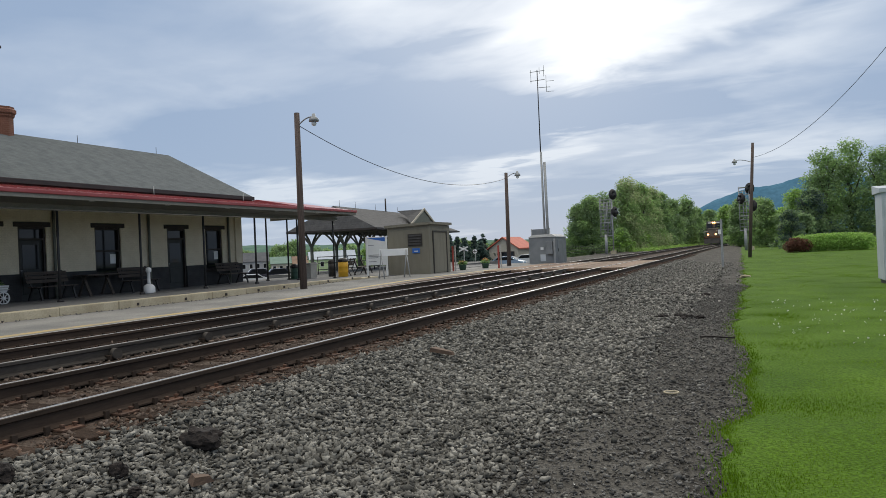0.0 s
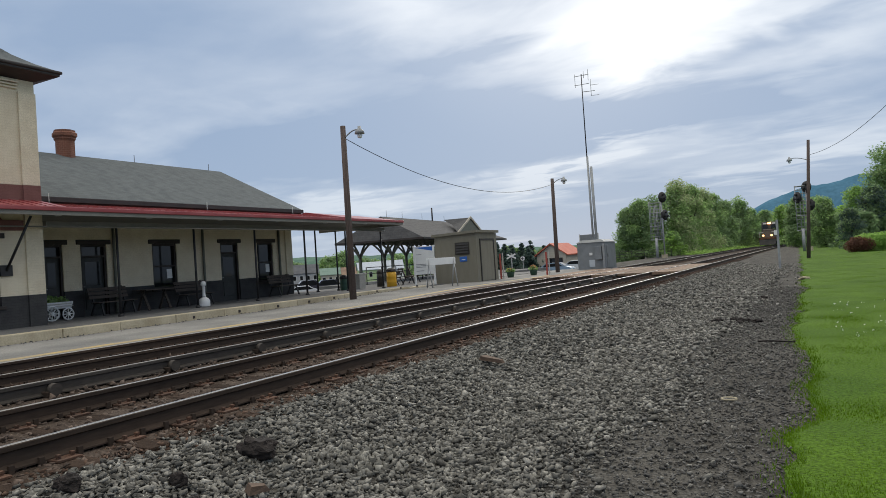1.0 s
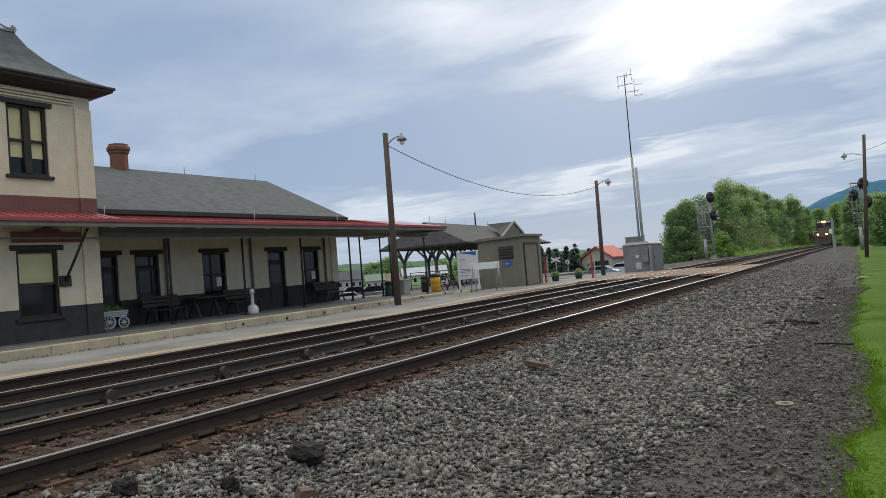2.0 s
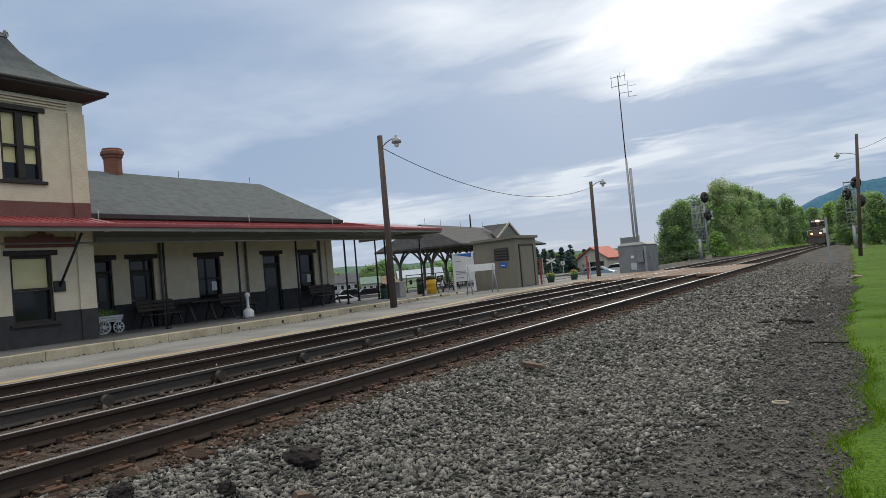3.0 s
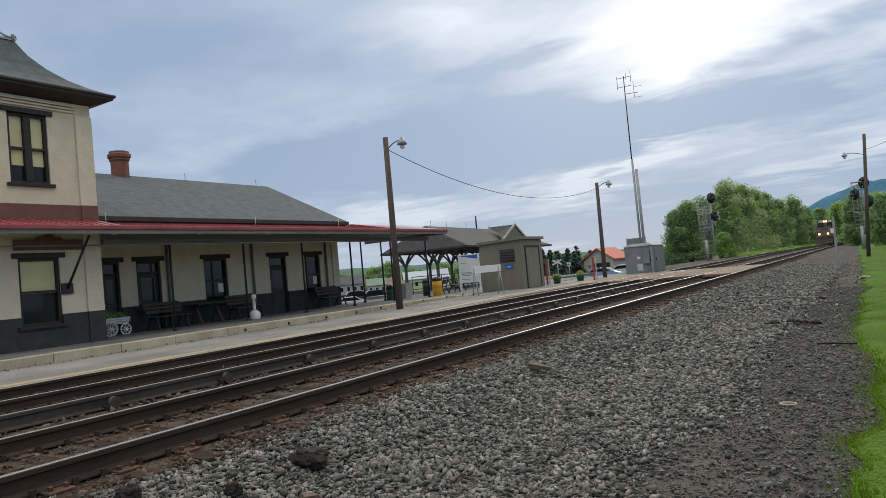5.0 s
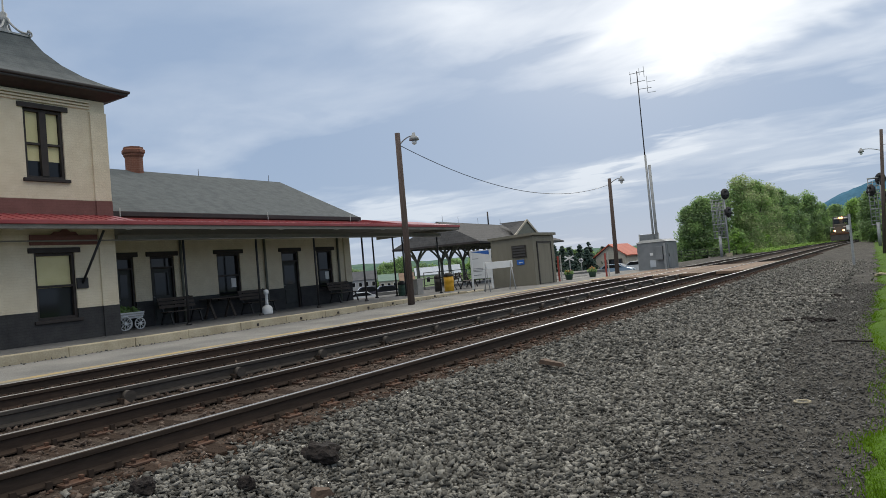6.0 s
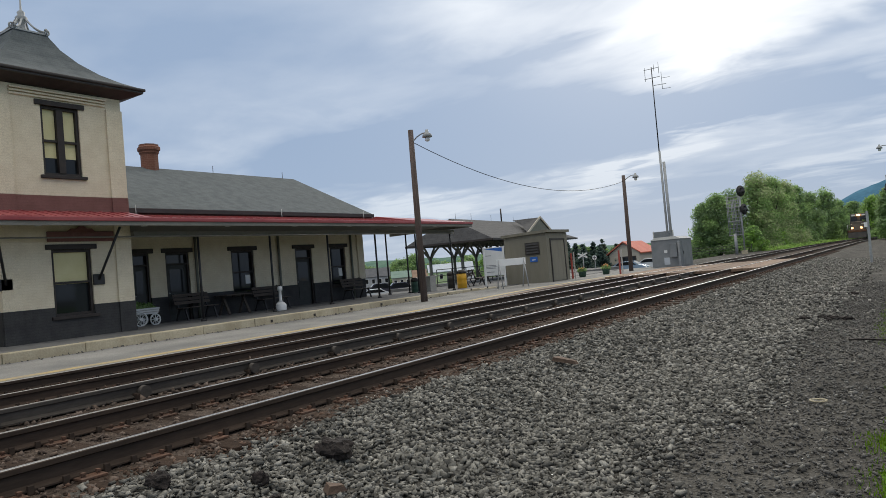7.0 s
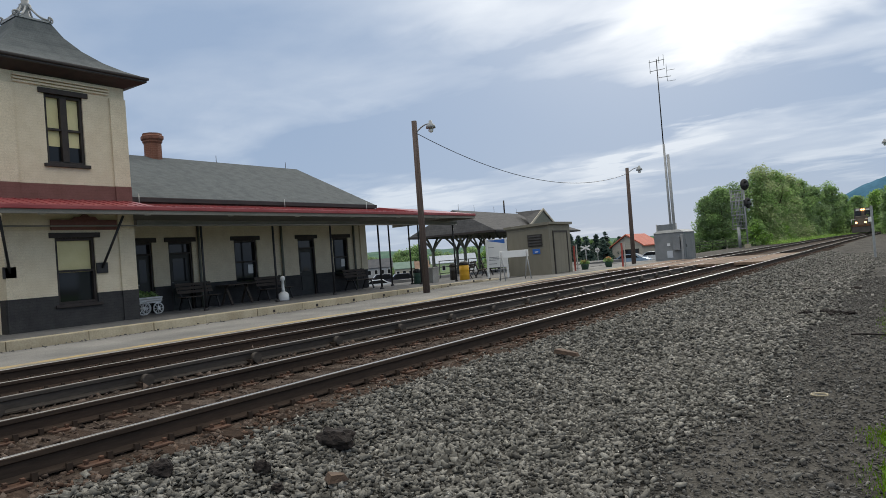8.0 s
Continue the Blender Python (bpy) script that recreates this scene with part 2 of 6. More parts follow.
M_BLADE = mat("grass_blades", (0.078, 0.155, 0.007), (0.130, 0.225, 0.012), 0.6, 0.7, 0.0, grain=6, spread=0.12, jitter=0.18, island=True, thin=0.35, spec=0.1)
M_FIELD = mat("valley_fields", (0.10, 0.13, 0.05), (0.14, 0.16, 0.07), 0.05, 0.95, 0.0)
M_POLE = mat("weathered_pole_wood", (0.072, 0.053, 0.045), (0.118, 0.09, 0.08), 3, 0.9, 0.4, 0.0, 30, 0.3, (9, 9, 0.4))
M_GALV = mat("galvanised_steel", (0.26, 0.275, 0.285), (0.34, 0.355, 0.36), 4, 0.55, 0.05, 0.2, 30, 0.1)
M_HUT = mat("olive_gray_painted_siding", (0.165, 0.158, 0.125), (0.195, 0.185, 0.148), 1.5, 0.75, 0.1, 0.0, 40, 0.08, (3, 3, 0.5))
M_HUTDARK = mat("dark_louvre_metal", (0.03, 0.028, 0.025), (0.045, 0.04, 0.036), 5, 0.6, 0.05)
M_CABINET = mat("dull_gray_aluminium", (0.20, 0.215, 0.225), (0.25, 0.265, 0.275), 2, 0.5, 0.05, 0.35, 30, 0.08)
M_SILVER = mat("silver_painted_steel", (0.42, 0.46, 0.50), (0.50, 0.54, 0.58), 2, 0.5, 0.04, 0.1, 30, 0.06)
M_WHITE = mat("white_sign_enamel", (0.66, 0.68, 0.68), (0.74, 0.75, 0.75), 2, 0.5, 0.02, spread=0.05)
M_BLUE = mat("blue_sign_enamel", (0.03, 0.12, 0.42), (0.04, 0.15, 0.5), 2, 0.45, 0.0, spread=0.05)
M_BARREL = mat("yellow_plastic_barrel", (0.60, 0.33, 0.02), (0.66, 0.38, 0.03), 3, 0.5, 0.03, spread=0.08)
M_BLACK = mat("black_plastic", (0.012, 0.012, 0.013), (0.022, 0.022, 0.022), 5, 0.55, 0.05)
M_SIGNALRED = mat("red_painted_post", (0.30, 0.055, 0.045), (0.36, 0.08, 0.06), 4, 0.6, 0.03)
M_CROSSING = mat("crossing_timber", (0.155, 0.105, 0.072), (0.235, 0.165, 0.115), 2, 0.9, 0.4, 0.0, 30, 0.25, (6, 0.6, 6), jitter=0.2)
M_LEAF = [mat("green_leaves_%s" % n, a, b, 0.35, 0.7, 0.0, grain=3, spread=0.15, jitter=0.25, island=True, thin=0.5)
          for n, a, b in (("dark", (0.20, 0.30, 0.145), (0.265, 0.38, 0.18)), ("mid", (0.255, 0.39, 0.15), (0.33, 0.48, 0.18)),
                          ("pale", (0.37, 0.45, 0.23), (0.46, 0.53, 0.29)), ("bright", (0.26, 0.44, 0.10), (0.33, 0.52, 0.125)),
                          ("spruce", (0.075, 0.12, 0.10), (0.10, 0.155, 0.13)), ("red", (0.12, 0.055, 0.035), (0.17, 0.08, 0.05)))]
M_BARK = mat("gray_brown_bark", (0.06, 0.048, 0.04), (0.095, 0.08, 0.065), 4, 0.95, 0.5, stretch=(4, 4, 0.7))
# the mountain's blue is aerial haze mixed into the base colour
M_HILL = mat("haze_tinted_mountain", (0.062, 0.15, 0.225), (0.078, 0.175, 0.255), 0.012, 1.0, 0.0, grain=0.09, spread=0.14, spec=0.0)
# likewise a woodland green paled and blued to stand for distance haze
M_FARWOOD = mat("haze_tinted_ridge", (0.085, 0.15, 0.12), (0.12, 0.19, 0.15), 0.03, 1.0, 0.0, grain=0.25, spread=0.2, spec=0.0)


# ---- mesh helpers ----
def box(bm, x0, x1, y0, y1, z0, z1, bev=0.0):
    v = [bm.verts.new((x, y, z)) for x in (x0, x1) for y in (y0, y1) for z in (z0, z1)]
    fs = [bm.faces.new([v[i] for i in q]) for q in ((0, 1, 3, 2), (4, 6, 7, 5), (0, 4, 5, 1), (2, 3, 7, 6), (0, 2, 6, 4), (1, 5, 7, 3))]
    if bev:
        bmesh.ops.bevel(bm, geom=list({e for f in fs for e in f.edges}), offset=bev, segments=2, profile=0.6, affect="EDGES")
    return bm


def tube(bm, a, b, r, r2=None, n=10, caps=True):
    """A round bar from a to b."""
    a, b = Vector(a), Vector(b)
    r2 = r if r2 is None else r2
    q = (b - a).to_track_quat("Z", "Y")
    rings = []
    for c, rad in ((a, r), (b, r2)):
        rings.append([bm.verts.new(c + q @ Vector((rad * math.cos(k * 2 * math.pi / n), rad * math.sin(k * 2 * math.pi / n), 0))) for k in range(n)])
    for k in range(n):
        f = bm.faces.new((rings[0][k], rings[0][(k + 1) % n], rings[1][(k + 1) % n], rings[1][k]))
        f.smooth = n > 6
    if caps:
        bm.faces.new(rings[0][::-1])
        bm.faces.new(rings[1])
    return bm


def path_tube(bm, pts, r, n=8):
    for a, b in zip(pts, pts[1:]):
        tube(bm, a, b, r, n=n)
    return bm


def beam(bm, a, b, w, h):
    """A square bar from a to b, w across and h upright."""
    a, b = Vector(a), Vector(b)
    d = (b - a).normalized()
    side = d.cross(Vector((0, 0, 1)))
    side = side.normalized() if side.length > 1e-4 else Vector((1, 0, 0))
    up = side.cross(d)
    v = [bm.verts.new(c + side * s * w / 2 + up * u * h / 2) for c in (a, b) for s, u in ((-1, -1), (1, -1), (1, 1), (-1, 1))]
    for q in ((3, 2, 1, 0), (4, 5, 6, 7), (0, 1, 5, 4), (1, 2, 6, 5), (2, 3, 7, 6), (3, 0, 4, 7)):
        bm.faces.new([v[i] for i in q])
    return bm


def lathe(bm, profile, n=20, at=(0, 0, 0)):
    """A turned body from (radius, height) pairs."""
    rings = []
    for r, z in profile:
        rings.append([bm.verts.new((at[0] + r * math.cos(k * 2 * math.pi / n), at[1] + r * math.sin(k * 2 * math.pi / n), at[2] + z)) for k in range(n)])
    for a, b in zip(rings, rings[1:]):
        for k in range(n):
            bm.faces.new((a[k], a[(k + 1) % n], b[(k + 1) % n], b[k])).smooth = True
    bm.faces.new(rings[0][::-1])
    bm.faces.new(rings[-1])
    return bm


def extrude(bm, outline, axis, a, b):
    """A solid with a flat outline in the two other axes, from a to b along axis."""
    def at(p, w):
        return {"x": (w, p[0], p[1]), "y": (p[0], w, p[1]), "z": (p[0], p[1], w)}[axis]
    A = [bm.verts.new(at(p, a)) for p in outline]
    B = [bm.verts.new(at(p, b)) for p in outline]
    bm.faces.new(A)
    bm.faces.new(B[::-1])
    for i in range(len(A)):
        j = (i + 1) % len(A)
        bm.faces.new((A[j], A[i], B[i], B[j]))
    return bm


def hull_box(bm, lower, upper):
    """A six-sided body from a lower and an upper quadrilateral."""
    v = [bm.verts.new(p) for p in (*lower, *upper)]
    for q in ((3, 2, 1, 0), (4, 5, 6, 7), (0, 1, 5, 4), (1, 2, 6, 5), (2, 3, 7, 6), (3, 0, 4, 7)):
        bm.faces.new([v[i] for i in q])
    return bm


def mesh_of(name, bm, material):
    bmesh.ops.recalc_face_normals(bm, faces=bm.faces)
    me = bpy.data.meshes.new(name)
    bm.to_mesh(me)
    bm.free()
    me.materials.append(material)
    return me


def part(name, bm, material, parent, label=""):
    ob = new(name, mesh_of(name, bm, material))
    ob.parent = parent
    if label:
        tagged(ob, label)
    return ob


def bare(name, at, label, category, group="", kind="", turn=0.0):
    """An Empty at a thing's base, which carries its parts."""
    ob = new(name)
    ob.empty_display_size = 0.2
    ob.matrix_world = pose(*at, 0, 0, turn)
    return tagged(ob, label, category, group, kind)


def solid(name, bm, material, label, category, group="", kind=""):
    return tagged(new(name, mesh_of(name, bm, material)), label, category, group, kind)


def B():
    return bmesh.new()


def clamp(v):
    return max(0.0, min(1.0, v))


def smooth(v):
    v = clamp(v)
    return v * v * (3 - 2 * v)


# ---- the ground ----
RAIL_X = (-5.13, -6.64, -9.45, -10.96)


def bend(y):
    return 0.0009 * max(0.0, min(y, 290.0) - 95.0) ** 2


def ground_z(x, y):
    u = x - bend(y)
    if u > -4.6:
        z = -0.19 - 0.24 * smooth((u + 4.6) / 1.9)
    elif u > -12.3:
        z = -0.21
    else:
        z = -0.21 - 0.25 * smooth((-12.3 - u) / 1.0) * (1.0 if y < 62 else 0.2)
    back = smooth(((-25.4 if y > 26 else -33.5) - x) / 4.0) + 0.62 * smooth((y - 46) / 12.0) * smooth((-14.5 - 6 * smooth((y - 58) / 12.0) - x) / 4.0)
    z -= 1.55 * min(1.0, back)
    z -= 5.0 * smooth((-60.0 - x) / 60.0)
    z += 0.9 * smooth((x - 5.0) / 20.0) * smooth((y - 50) / 60.0)
    z += 0.02 * noise.noise((x * 1.3, y * 1.3, 0.3))
    return z


def axis_steps(stops):
    out = []
    for (a, step), (b, _) in zip(stops, stops[1:]):
        k = max(1, round((b - a) / step))
        out += [a + (b - a) * i / k for i in range(k)]
    return out + [stops[-1][0]]


def sheet(name, xs, ys, height, material):
    verts = [(x, y, height(x, y)) for y in ys for x in xs]
    w = len(xs)
    faces = [(j * w + i, j * w + i + 1, (j + 1) * w + i + 1, (j + 1) * w + i) for j in range(len(ys) - 1) for i in range(w - 1)]
    me = bpy.data.meshes.new(name)
    me.from_pydata(verts, [], faces)
    for p in me.polygons:
        p.use_smooth = True
    me.materials.append(material)
    return new(name, me)


GX = axis_steps([(-2500, 300), (-300, 40), (-60, 3), (-13, 0.5), (-5, 0.2), (1, 0.5), (6, 4), (60, 40), (300, 300), (2500, 300)])
GY = axis_steps([(-300, 60), (-40, 6), (0, 0.4), (16, 1.0), (60, 4), (140, 20), (400, 200), (3500, 300)])
ground = tagged(sheet("ground", GX, GY, ground_z, M_DIRT), "gray cinder and dirt ground beside the railway", "ground", kind="structure")
bed = tagged(sheet("track_bed", axis_steps([(-12.2, 0.4), (-4.5, 0.4)]), axis_steps([(-12, 0.5), (60, 4), (260, 4)]),
                   lambda x, y: -0.195 + 0.02 * noise.noise((x * 3, y * 3, 0)) - (0.12 if x > -4.7 or x < -12.1 else 0), M_BALLASTBED), "rust-brown fouled ballast under the tracks", "track bed", kind="structure")


def lawn_edge(y):
    return -0.16 - 0.22 * math.exp(-((y - 14.5) / 5.0) ** 2) + 0.10 * math.sin(y * 0.9) + 0.17 * noise.noise((y * 0.7, 3.1, 0)) - 0.02 * max(0, y - 12) + 0.10 * noise.noise((y * 2.3, 1.7, 0)) + 0.05 * noise.noise((y * 6.1, 4.7, 0))


def build_lawn():
    ys = axis_steps([(-6, 0.5), (3, 0.12), (25, 0.5), (60, 3), (120, 10)])
    cols = [0.0, 0.06, 0.15, 0.4, 0.9, 1.6, 2.6, 4.0, 7.0, 14.0, 40.0, 90.0]
    verts, faces = [], []
    for y in ys:
        e = lawn_edge(y)
        for c in cols:
            x = e + c
            verts.append((x, y, ground_z(x, y) + 0.03 * min(1, c / 0.15) + 0.004 + 0.015 * noise.noise((x, y, 5))))
    w = len(cols)
    for j in range(len(ys) - 1):
        for i in range(w - 1):
            faces.append((j * w + i, j * w + i + 1, (j + 1) * w + i + 1, (j + 1) * w + i))
    me = bpy.data.meshes.new("lawn")
    me.from_pydata(verts, [], faces)
    me.materials.append(M_GRASSBED)
    return tagged(new("lawn", me), "bright green mown lawn beside the ballast", "lawn", kind="structure")


lawn = build_lawn()


# ---- platforms ----
def low_z(y):
    return -0.16 + 0.11 * smooth((y - 16) / 10)


def up_z(y):
    return 0.06 - 0.11 * smooth((y - 24) / 6)


def slab(name, x0, x1, y0, y1, top, depth, material, label):
    bm = B()
    ys = axis_steps([(y0, 1.0), (y1, 1.0)])
    rows = [[bm.verts.new((x, y, top(y) - d)) for x, d in ((x0, 0), (x1, 0), (x1, depth), (x0, depth))] for y in ys]
    for a, b in zip(rows, rows[1:]):
        for i in range(4):
            bm.faces.new((a[i], a[(i + 1) % 4], b[(i + 1) % 4], b[i]))
    bm.faces.new(rows[0])
    bm.faces.new(rows[-1][::-1])
    return solid(name, bm, material, label, "platform", kind="structure")


slab("lower_platform", -16.4, -12.55, -8, 47, low_z, 0.3, M_ASPHALT, "worn gray asphalt of the low platform")
slab("upper_platform", -33.0, -16.75, -8, 25.4, up_z, 0.4, M_UPPER, "gray paved upper platform beneath the canopy")
slab("shelter_platform", -30.0, -24.6, 37.0, 47, lambda y: up_z(y) - 0.01, 2.2, M_UPPER, "gray paved platform beneath the shelter")
slab("upper_platform", -24.6, -16.75, 25.4, 47, up_z, 2.2, M_UPPER, "gray paved platform past the station")
slab("shelter_platform", -31.0, -21.5, 47.0, 59, lambda y: up_z(y) - 0.01, 2.2, M_UPPER, "gray paved platform beneath the shelter")
slab("platform_edge_timber", -12.55, -12.25, -8, 44, lambda y: low_z(y) - 0.01, 0.2, M_TIMBEREDGE, "weathered brown timber edging of the platform")
slab("yellow_line", -13.08, -12.76, -8, 36, lambda y: low_z(y) + 0.004, 0.01, M_YELLOW, "worn yellow safety line painted along the platform")


def kerb_run():
    run = tagged(new("platform_kerb"), "row of old pale concrete kerb blocks", "kerb", kind="structure")
    rng = random.Random(4)
    y = -6.0
    while y < 27:
        length = rng.uniform(1.3, 1.9)
        bm = B()
        z1 = up_z(y) + rng.uniform(-0.006, 0.006) + 0.004
        box(bm, -16.75, -16.4 + rng.uniform(-0.01, 0.012), y + 0.008, y + length - 0.008, -0.4, z1, 0.02)
        block = part("kerb_block", bm, M_KERB, run)
        if y > 13:
            part("drain_hole", box(B(), -16.41, -16.38, y + 0.6, y + 0.68, low_z(y) + 0.05, low_z(y) + 0.13), M_DARKTRIM, block)
        y += length


kerb_run()


# ---- tracks ----
def rail_mesh(x, y0, y1, name, z=0.0, scale=1.0):
    prof = [(-0.07, -0.172), (0.07, -0.172), (0.07, -0.16), (0.012, -0.135), (0.009, -0.05), (0.036, -0.038), (0.036, -0.004), (0.03, 0.0), (-0.03, 0.0), (-0.036, -0.004), (-0.036, -0.038), (-0.009, -0.05), (-0.012, -0.135), (-0.07, -0.16)]
    bm = B()
    ys = axis_steps([(y0, 6.0), (60, 6.0), (y1, 6.0)]) if y1 > 60 else [y0, y1]
    rows = [[bm.verts.new((x + bend(y) + px * scale, y, z + pz * scale)) for px, pz in prof] for y in ys]
    n = len(prof)
    for a, b in zip(rows, rows[1:]):
        for i in range(n):
            bm.faces.new((a[i], a[(i + 1) % n], b[(i + 1) % n], b[i]))
    bm.faces.new(rows[0])
    bm.faces.new(rows[-1][::-1])
    return bm


def rail(track, x, y0, y1, top):
    ob = part("rail", rail_mesh(x, y0, y1, "rail"), M_RAILSIDE, track, "dark brown steel rail with a worn head")
    bm = B()
    ys = axis_steps([(y0, 6.0), (60, 6.0), (y1, 6.0)]) if y1 > 60 else [y0, y1]
    rows = [[bm.verts.new((x + bend(y) + dx, y, dz)) for dx, dz in ((-0.022, 0.0005), (-0.02, 0.003), (0.02, 0.003), (0.022, 0.0005))] for y in ys]
    for a, b in zip(rows, rows[1:]):
        for i in range(3):
            bm.faces.new((a[i], a[i + 1], b[i + 1], b[i]))
    t = part("running_surface", bm, top, ob, "polished running surface")
    return ob


def make_track(xs, name, tops):
    track = bare(name, (0, 0, 0), "railway track of steel rails on creosoted wooden ties", "railway track", "tracks beside the platform")
    for x, top in zip(xs, tops):
        rail(track, x, -14, 260, top)
    cx = sum(xs) / 2
    rng = random.Random(int(-xs[0] * 10))
    bm = box(B(), -1.3, 1.3, -0.11, 0.11, -0.16, 0.0, 0.012)
    tie = mesh_of("tie", bm, M_TIE)
    bm = B()
    box(bm, -0.19, 0.19, -0.095, 0.095, 0.0, 0.018, 0.004)
    for sx in (-0.125, 0.125):
        for sy in (-0.055, 0.055):
            box(bm, sx - 0.012, sx + 0.012, sy - 0.012, sy + 0.012, 0.018, 0.045)
            box(bm, sx - 0.02, sx + 0.02, sy - 0.014, sy + 0.014, 0.036, 0.05)
    plate = mesh_of("tie_plate", bm, M_PLATE)
    bm = B()
    box(bm, -0.085, 0.085, -0.012, 0.012, -0.03, 0.012, 0.003)
    box(bm, 0.06, 0.09, -0.03, 0.012, -0.03, 0.035, 0.004)
    box(bm, -0.09, -0.06, -0.03, 0.012, -0.03, 0.035, 0.004)
    anchor = mesh_of("rail_anchor", bm, M_RAILSIDE)
    y = -7.0
    k = 0
    while y < 62:
        for me, nm, spots in ((tie, "tie", [(cx, 0, -0.188)]), (plate, "tie_plate", [(xs[0], 0, -0.186), (xs[1], 0, -0.186)])):
            for sx, sy, sz in spots:
                ob = new(nm, me)
                ob.parent = track
                ob.matrix_local = pose(sx + bend(y), y + sy, sz, 0, 0, rng.uniform(-1.5, 1.5))
        if 0 < y < 26:
            for sx in xs:
                for sy in (-0.14, 0.14):
                    ob = new("rail_anchor", anchor)
                    ob.parent = track
                    ob.matrix_local = pose(sx, y + sy, -0.165, 0, 0, 180 if sy > 0 else 0)
        y += 0.53 + rng.uniform(-0.03, 0.03)
        k += 1
    return track


make_track(RAIL_X[:2], "railway_track", (M_RAILTOP, M_RAILTOP))
make_track(RAIL_X[2:], "railway_track", (M_RAILTOP, M_RAILTOP))


def spare_rail():
    ob = bare("spare_rail", (0, 0, 0), "dull replacement rail lying on roller stands between the tracks", "rail")
    part("rail", rail_mesh(-8.12, -14, 33, "rail", 0.0), M_SPARE, ob)
    bm = B()
    box(bm, -8.15, -8.09, -14, 33, -0.004, 0.003)
    part("rail_top", bm, M_RAILDULL, ob, "dull gray rail top")
    y = 3.2
    while y < 33:
        bm = B()
        tube(bm, (-8.05, y, -0.11), (-7.97, y, -0.11), 0.075, n=16)
        r = part("roller", bm, M_SPARE, ob, "dark steel roller")
        bm = B()
        box(bm, -8.10, -7.99, y - 0.11, y - 0.07, -0.19, -0.12, 0.01)
        part("roller_stand", bm, M_RAILSIDE, r)
        y += 1.72


spare_rail()


# ---- station ----
XT, XW = -19.05, -21.44      # front of the tower, front of the waiting room
T0, T1 = 8.02, 11.58         # the tower's width along the platform


def wall_with_openings(bm, axis, face, thick, a0, a1, z0, z1, holes):
    """One solid wall whose openings go right through it. holes: (a0, a1, z0, z1)."""
    inside = [h for h in holes if h[3] > z0 and h[2] < z1]
    us = sorted({a0, a1, *[h[0] for h in inside], *[h[1] for h in inside]})
    vs = sorted({z0, z1, *[min(max(h[k], z0), z1) for h in inside for k in (2, 3)]})

    def open_at(i, k):
        if not (0 <= i < len(us) - 1 and 0 <= k < len(vs) - 1):
            return True
        u, v = (us[i] + us[i + 1]) / 2, (vs[k] + vs[k + 1]) / 2
        return any(h[0] < u < h[1] and h[2] < v < h[3] for h in inside)

    def place(i, k, d):
        return (face - d, us[i], vs[k]) if axis == "y" else (us[i], face - d, vs[k])

    grid = {}

    def vert(i, k, d):
        if (i, k, d) not in grid:
            grid[i, k, d] = bm.verts.new(place(i, k, thick * d))
        return grid[i, k, d]

    for i in range(len(us) - 1):
        for k in range(len(vs) - 1):
            if open_at(i, k):
                continue
            c = ((i, k), (i + 1, k), (i + 1, k + 1), (i, k + 1))
            for d in (0, 1):
                bm.faces.new([vert(*p, d) for p in c])
            for p, q, n in ((c[0], c[1], (i, k - 1)), (c[1], c[2], (i + 1, k)), (c[2], c[3], (i, k + 1)), (c[3], c[0], (i - 1, k))):
                if open_at(*n):
                    bm.faces.new((vert(*p, 0), vert(*q, 0), vert(*q, 1), vert(*p, 1)))
    return bm


def window(station, face, y0, y1, z0, z1, blind=0.0, paired=False, lintel=0.14, sill=True):
    """A sash window in a wall that faces +x."""
    w = part("window", box(B(), face - 0.16, face - 0.145, y0, y1, z0, z1), M_GLASS, station, "dark sash window")
    bm = B()
    t = 0.075
    for a, b, c, d in ((y0, y0 + t, z0, z1), (y1 - t, y1, z0, z1), (y0 + t, y1 - t, z1 - t, z1), (y0 + t, y1 - t, z0, z0 + t), (y0 + t, y1 - t, (z0 + z1) / 2 - 0.03, (z0 + z1) / 2 + 0.03)):
        box(bm, face - 0.14, face - 0.05, a, b, c, d)
    if paired:
        box(bm, face - 0.142, face - 0.03, (y0 + y1) / 2 - 0.09, (y0 + y1) / 2 + 0.09, z0 + t, z1 - t)
    part("frame", bm, M_DARKTRIM, w, "dark brown sash frame")
    bm = B()
    hw = 0.15
    box(bm, face - 0.1, face + 0.05, y0 - hw, y1 + hw, z1, z1 + lintel, 0.01)
    part("lintel", bm, M_DARKTRIM, w)
    if sill:
        bm = B()
        box(bm, face - 0.1, face + 0.08, y0 - 0.1, y1 + 0.1, z0 - 0.09, z0, 0.01)
        part("sill", bm, M_DARKTRIM, w)
    if blind:
        for a, b in (((y0 + t, (y0 + y1) / 2 - 0.09), ((y0 + y1) / 2 + 0.09, y1 - t)) if paired else ((y0 + t, y1 - t),)):
            part("blind", box(B(), face - 0.143, face - 0.141, a + 0.01, b - 0.01, z1 - t - (z1 - z0) * blind, z1 - t), M_BLIND, w, "yellowed roller blind, half drawn")
    return w


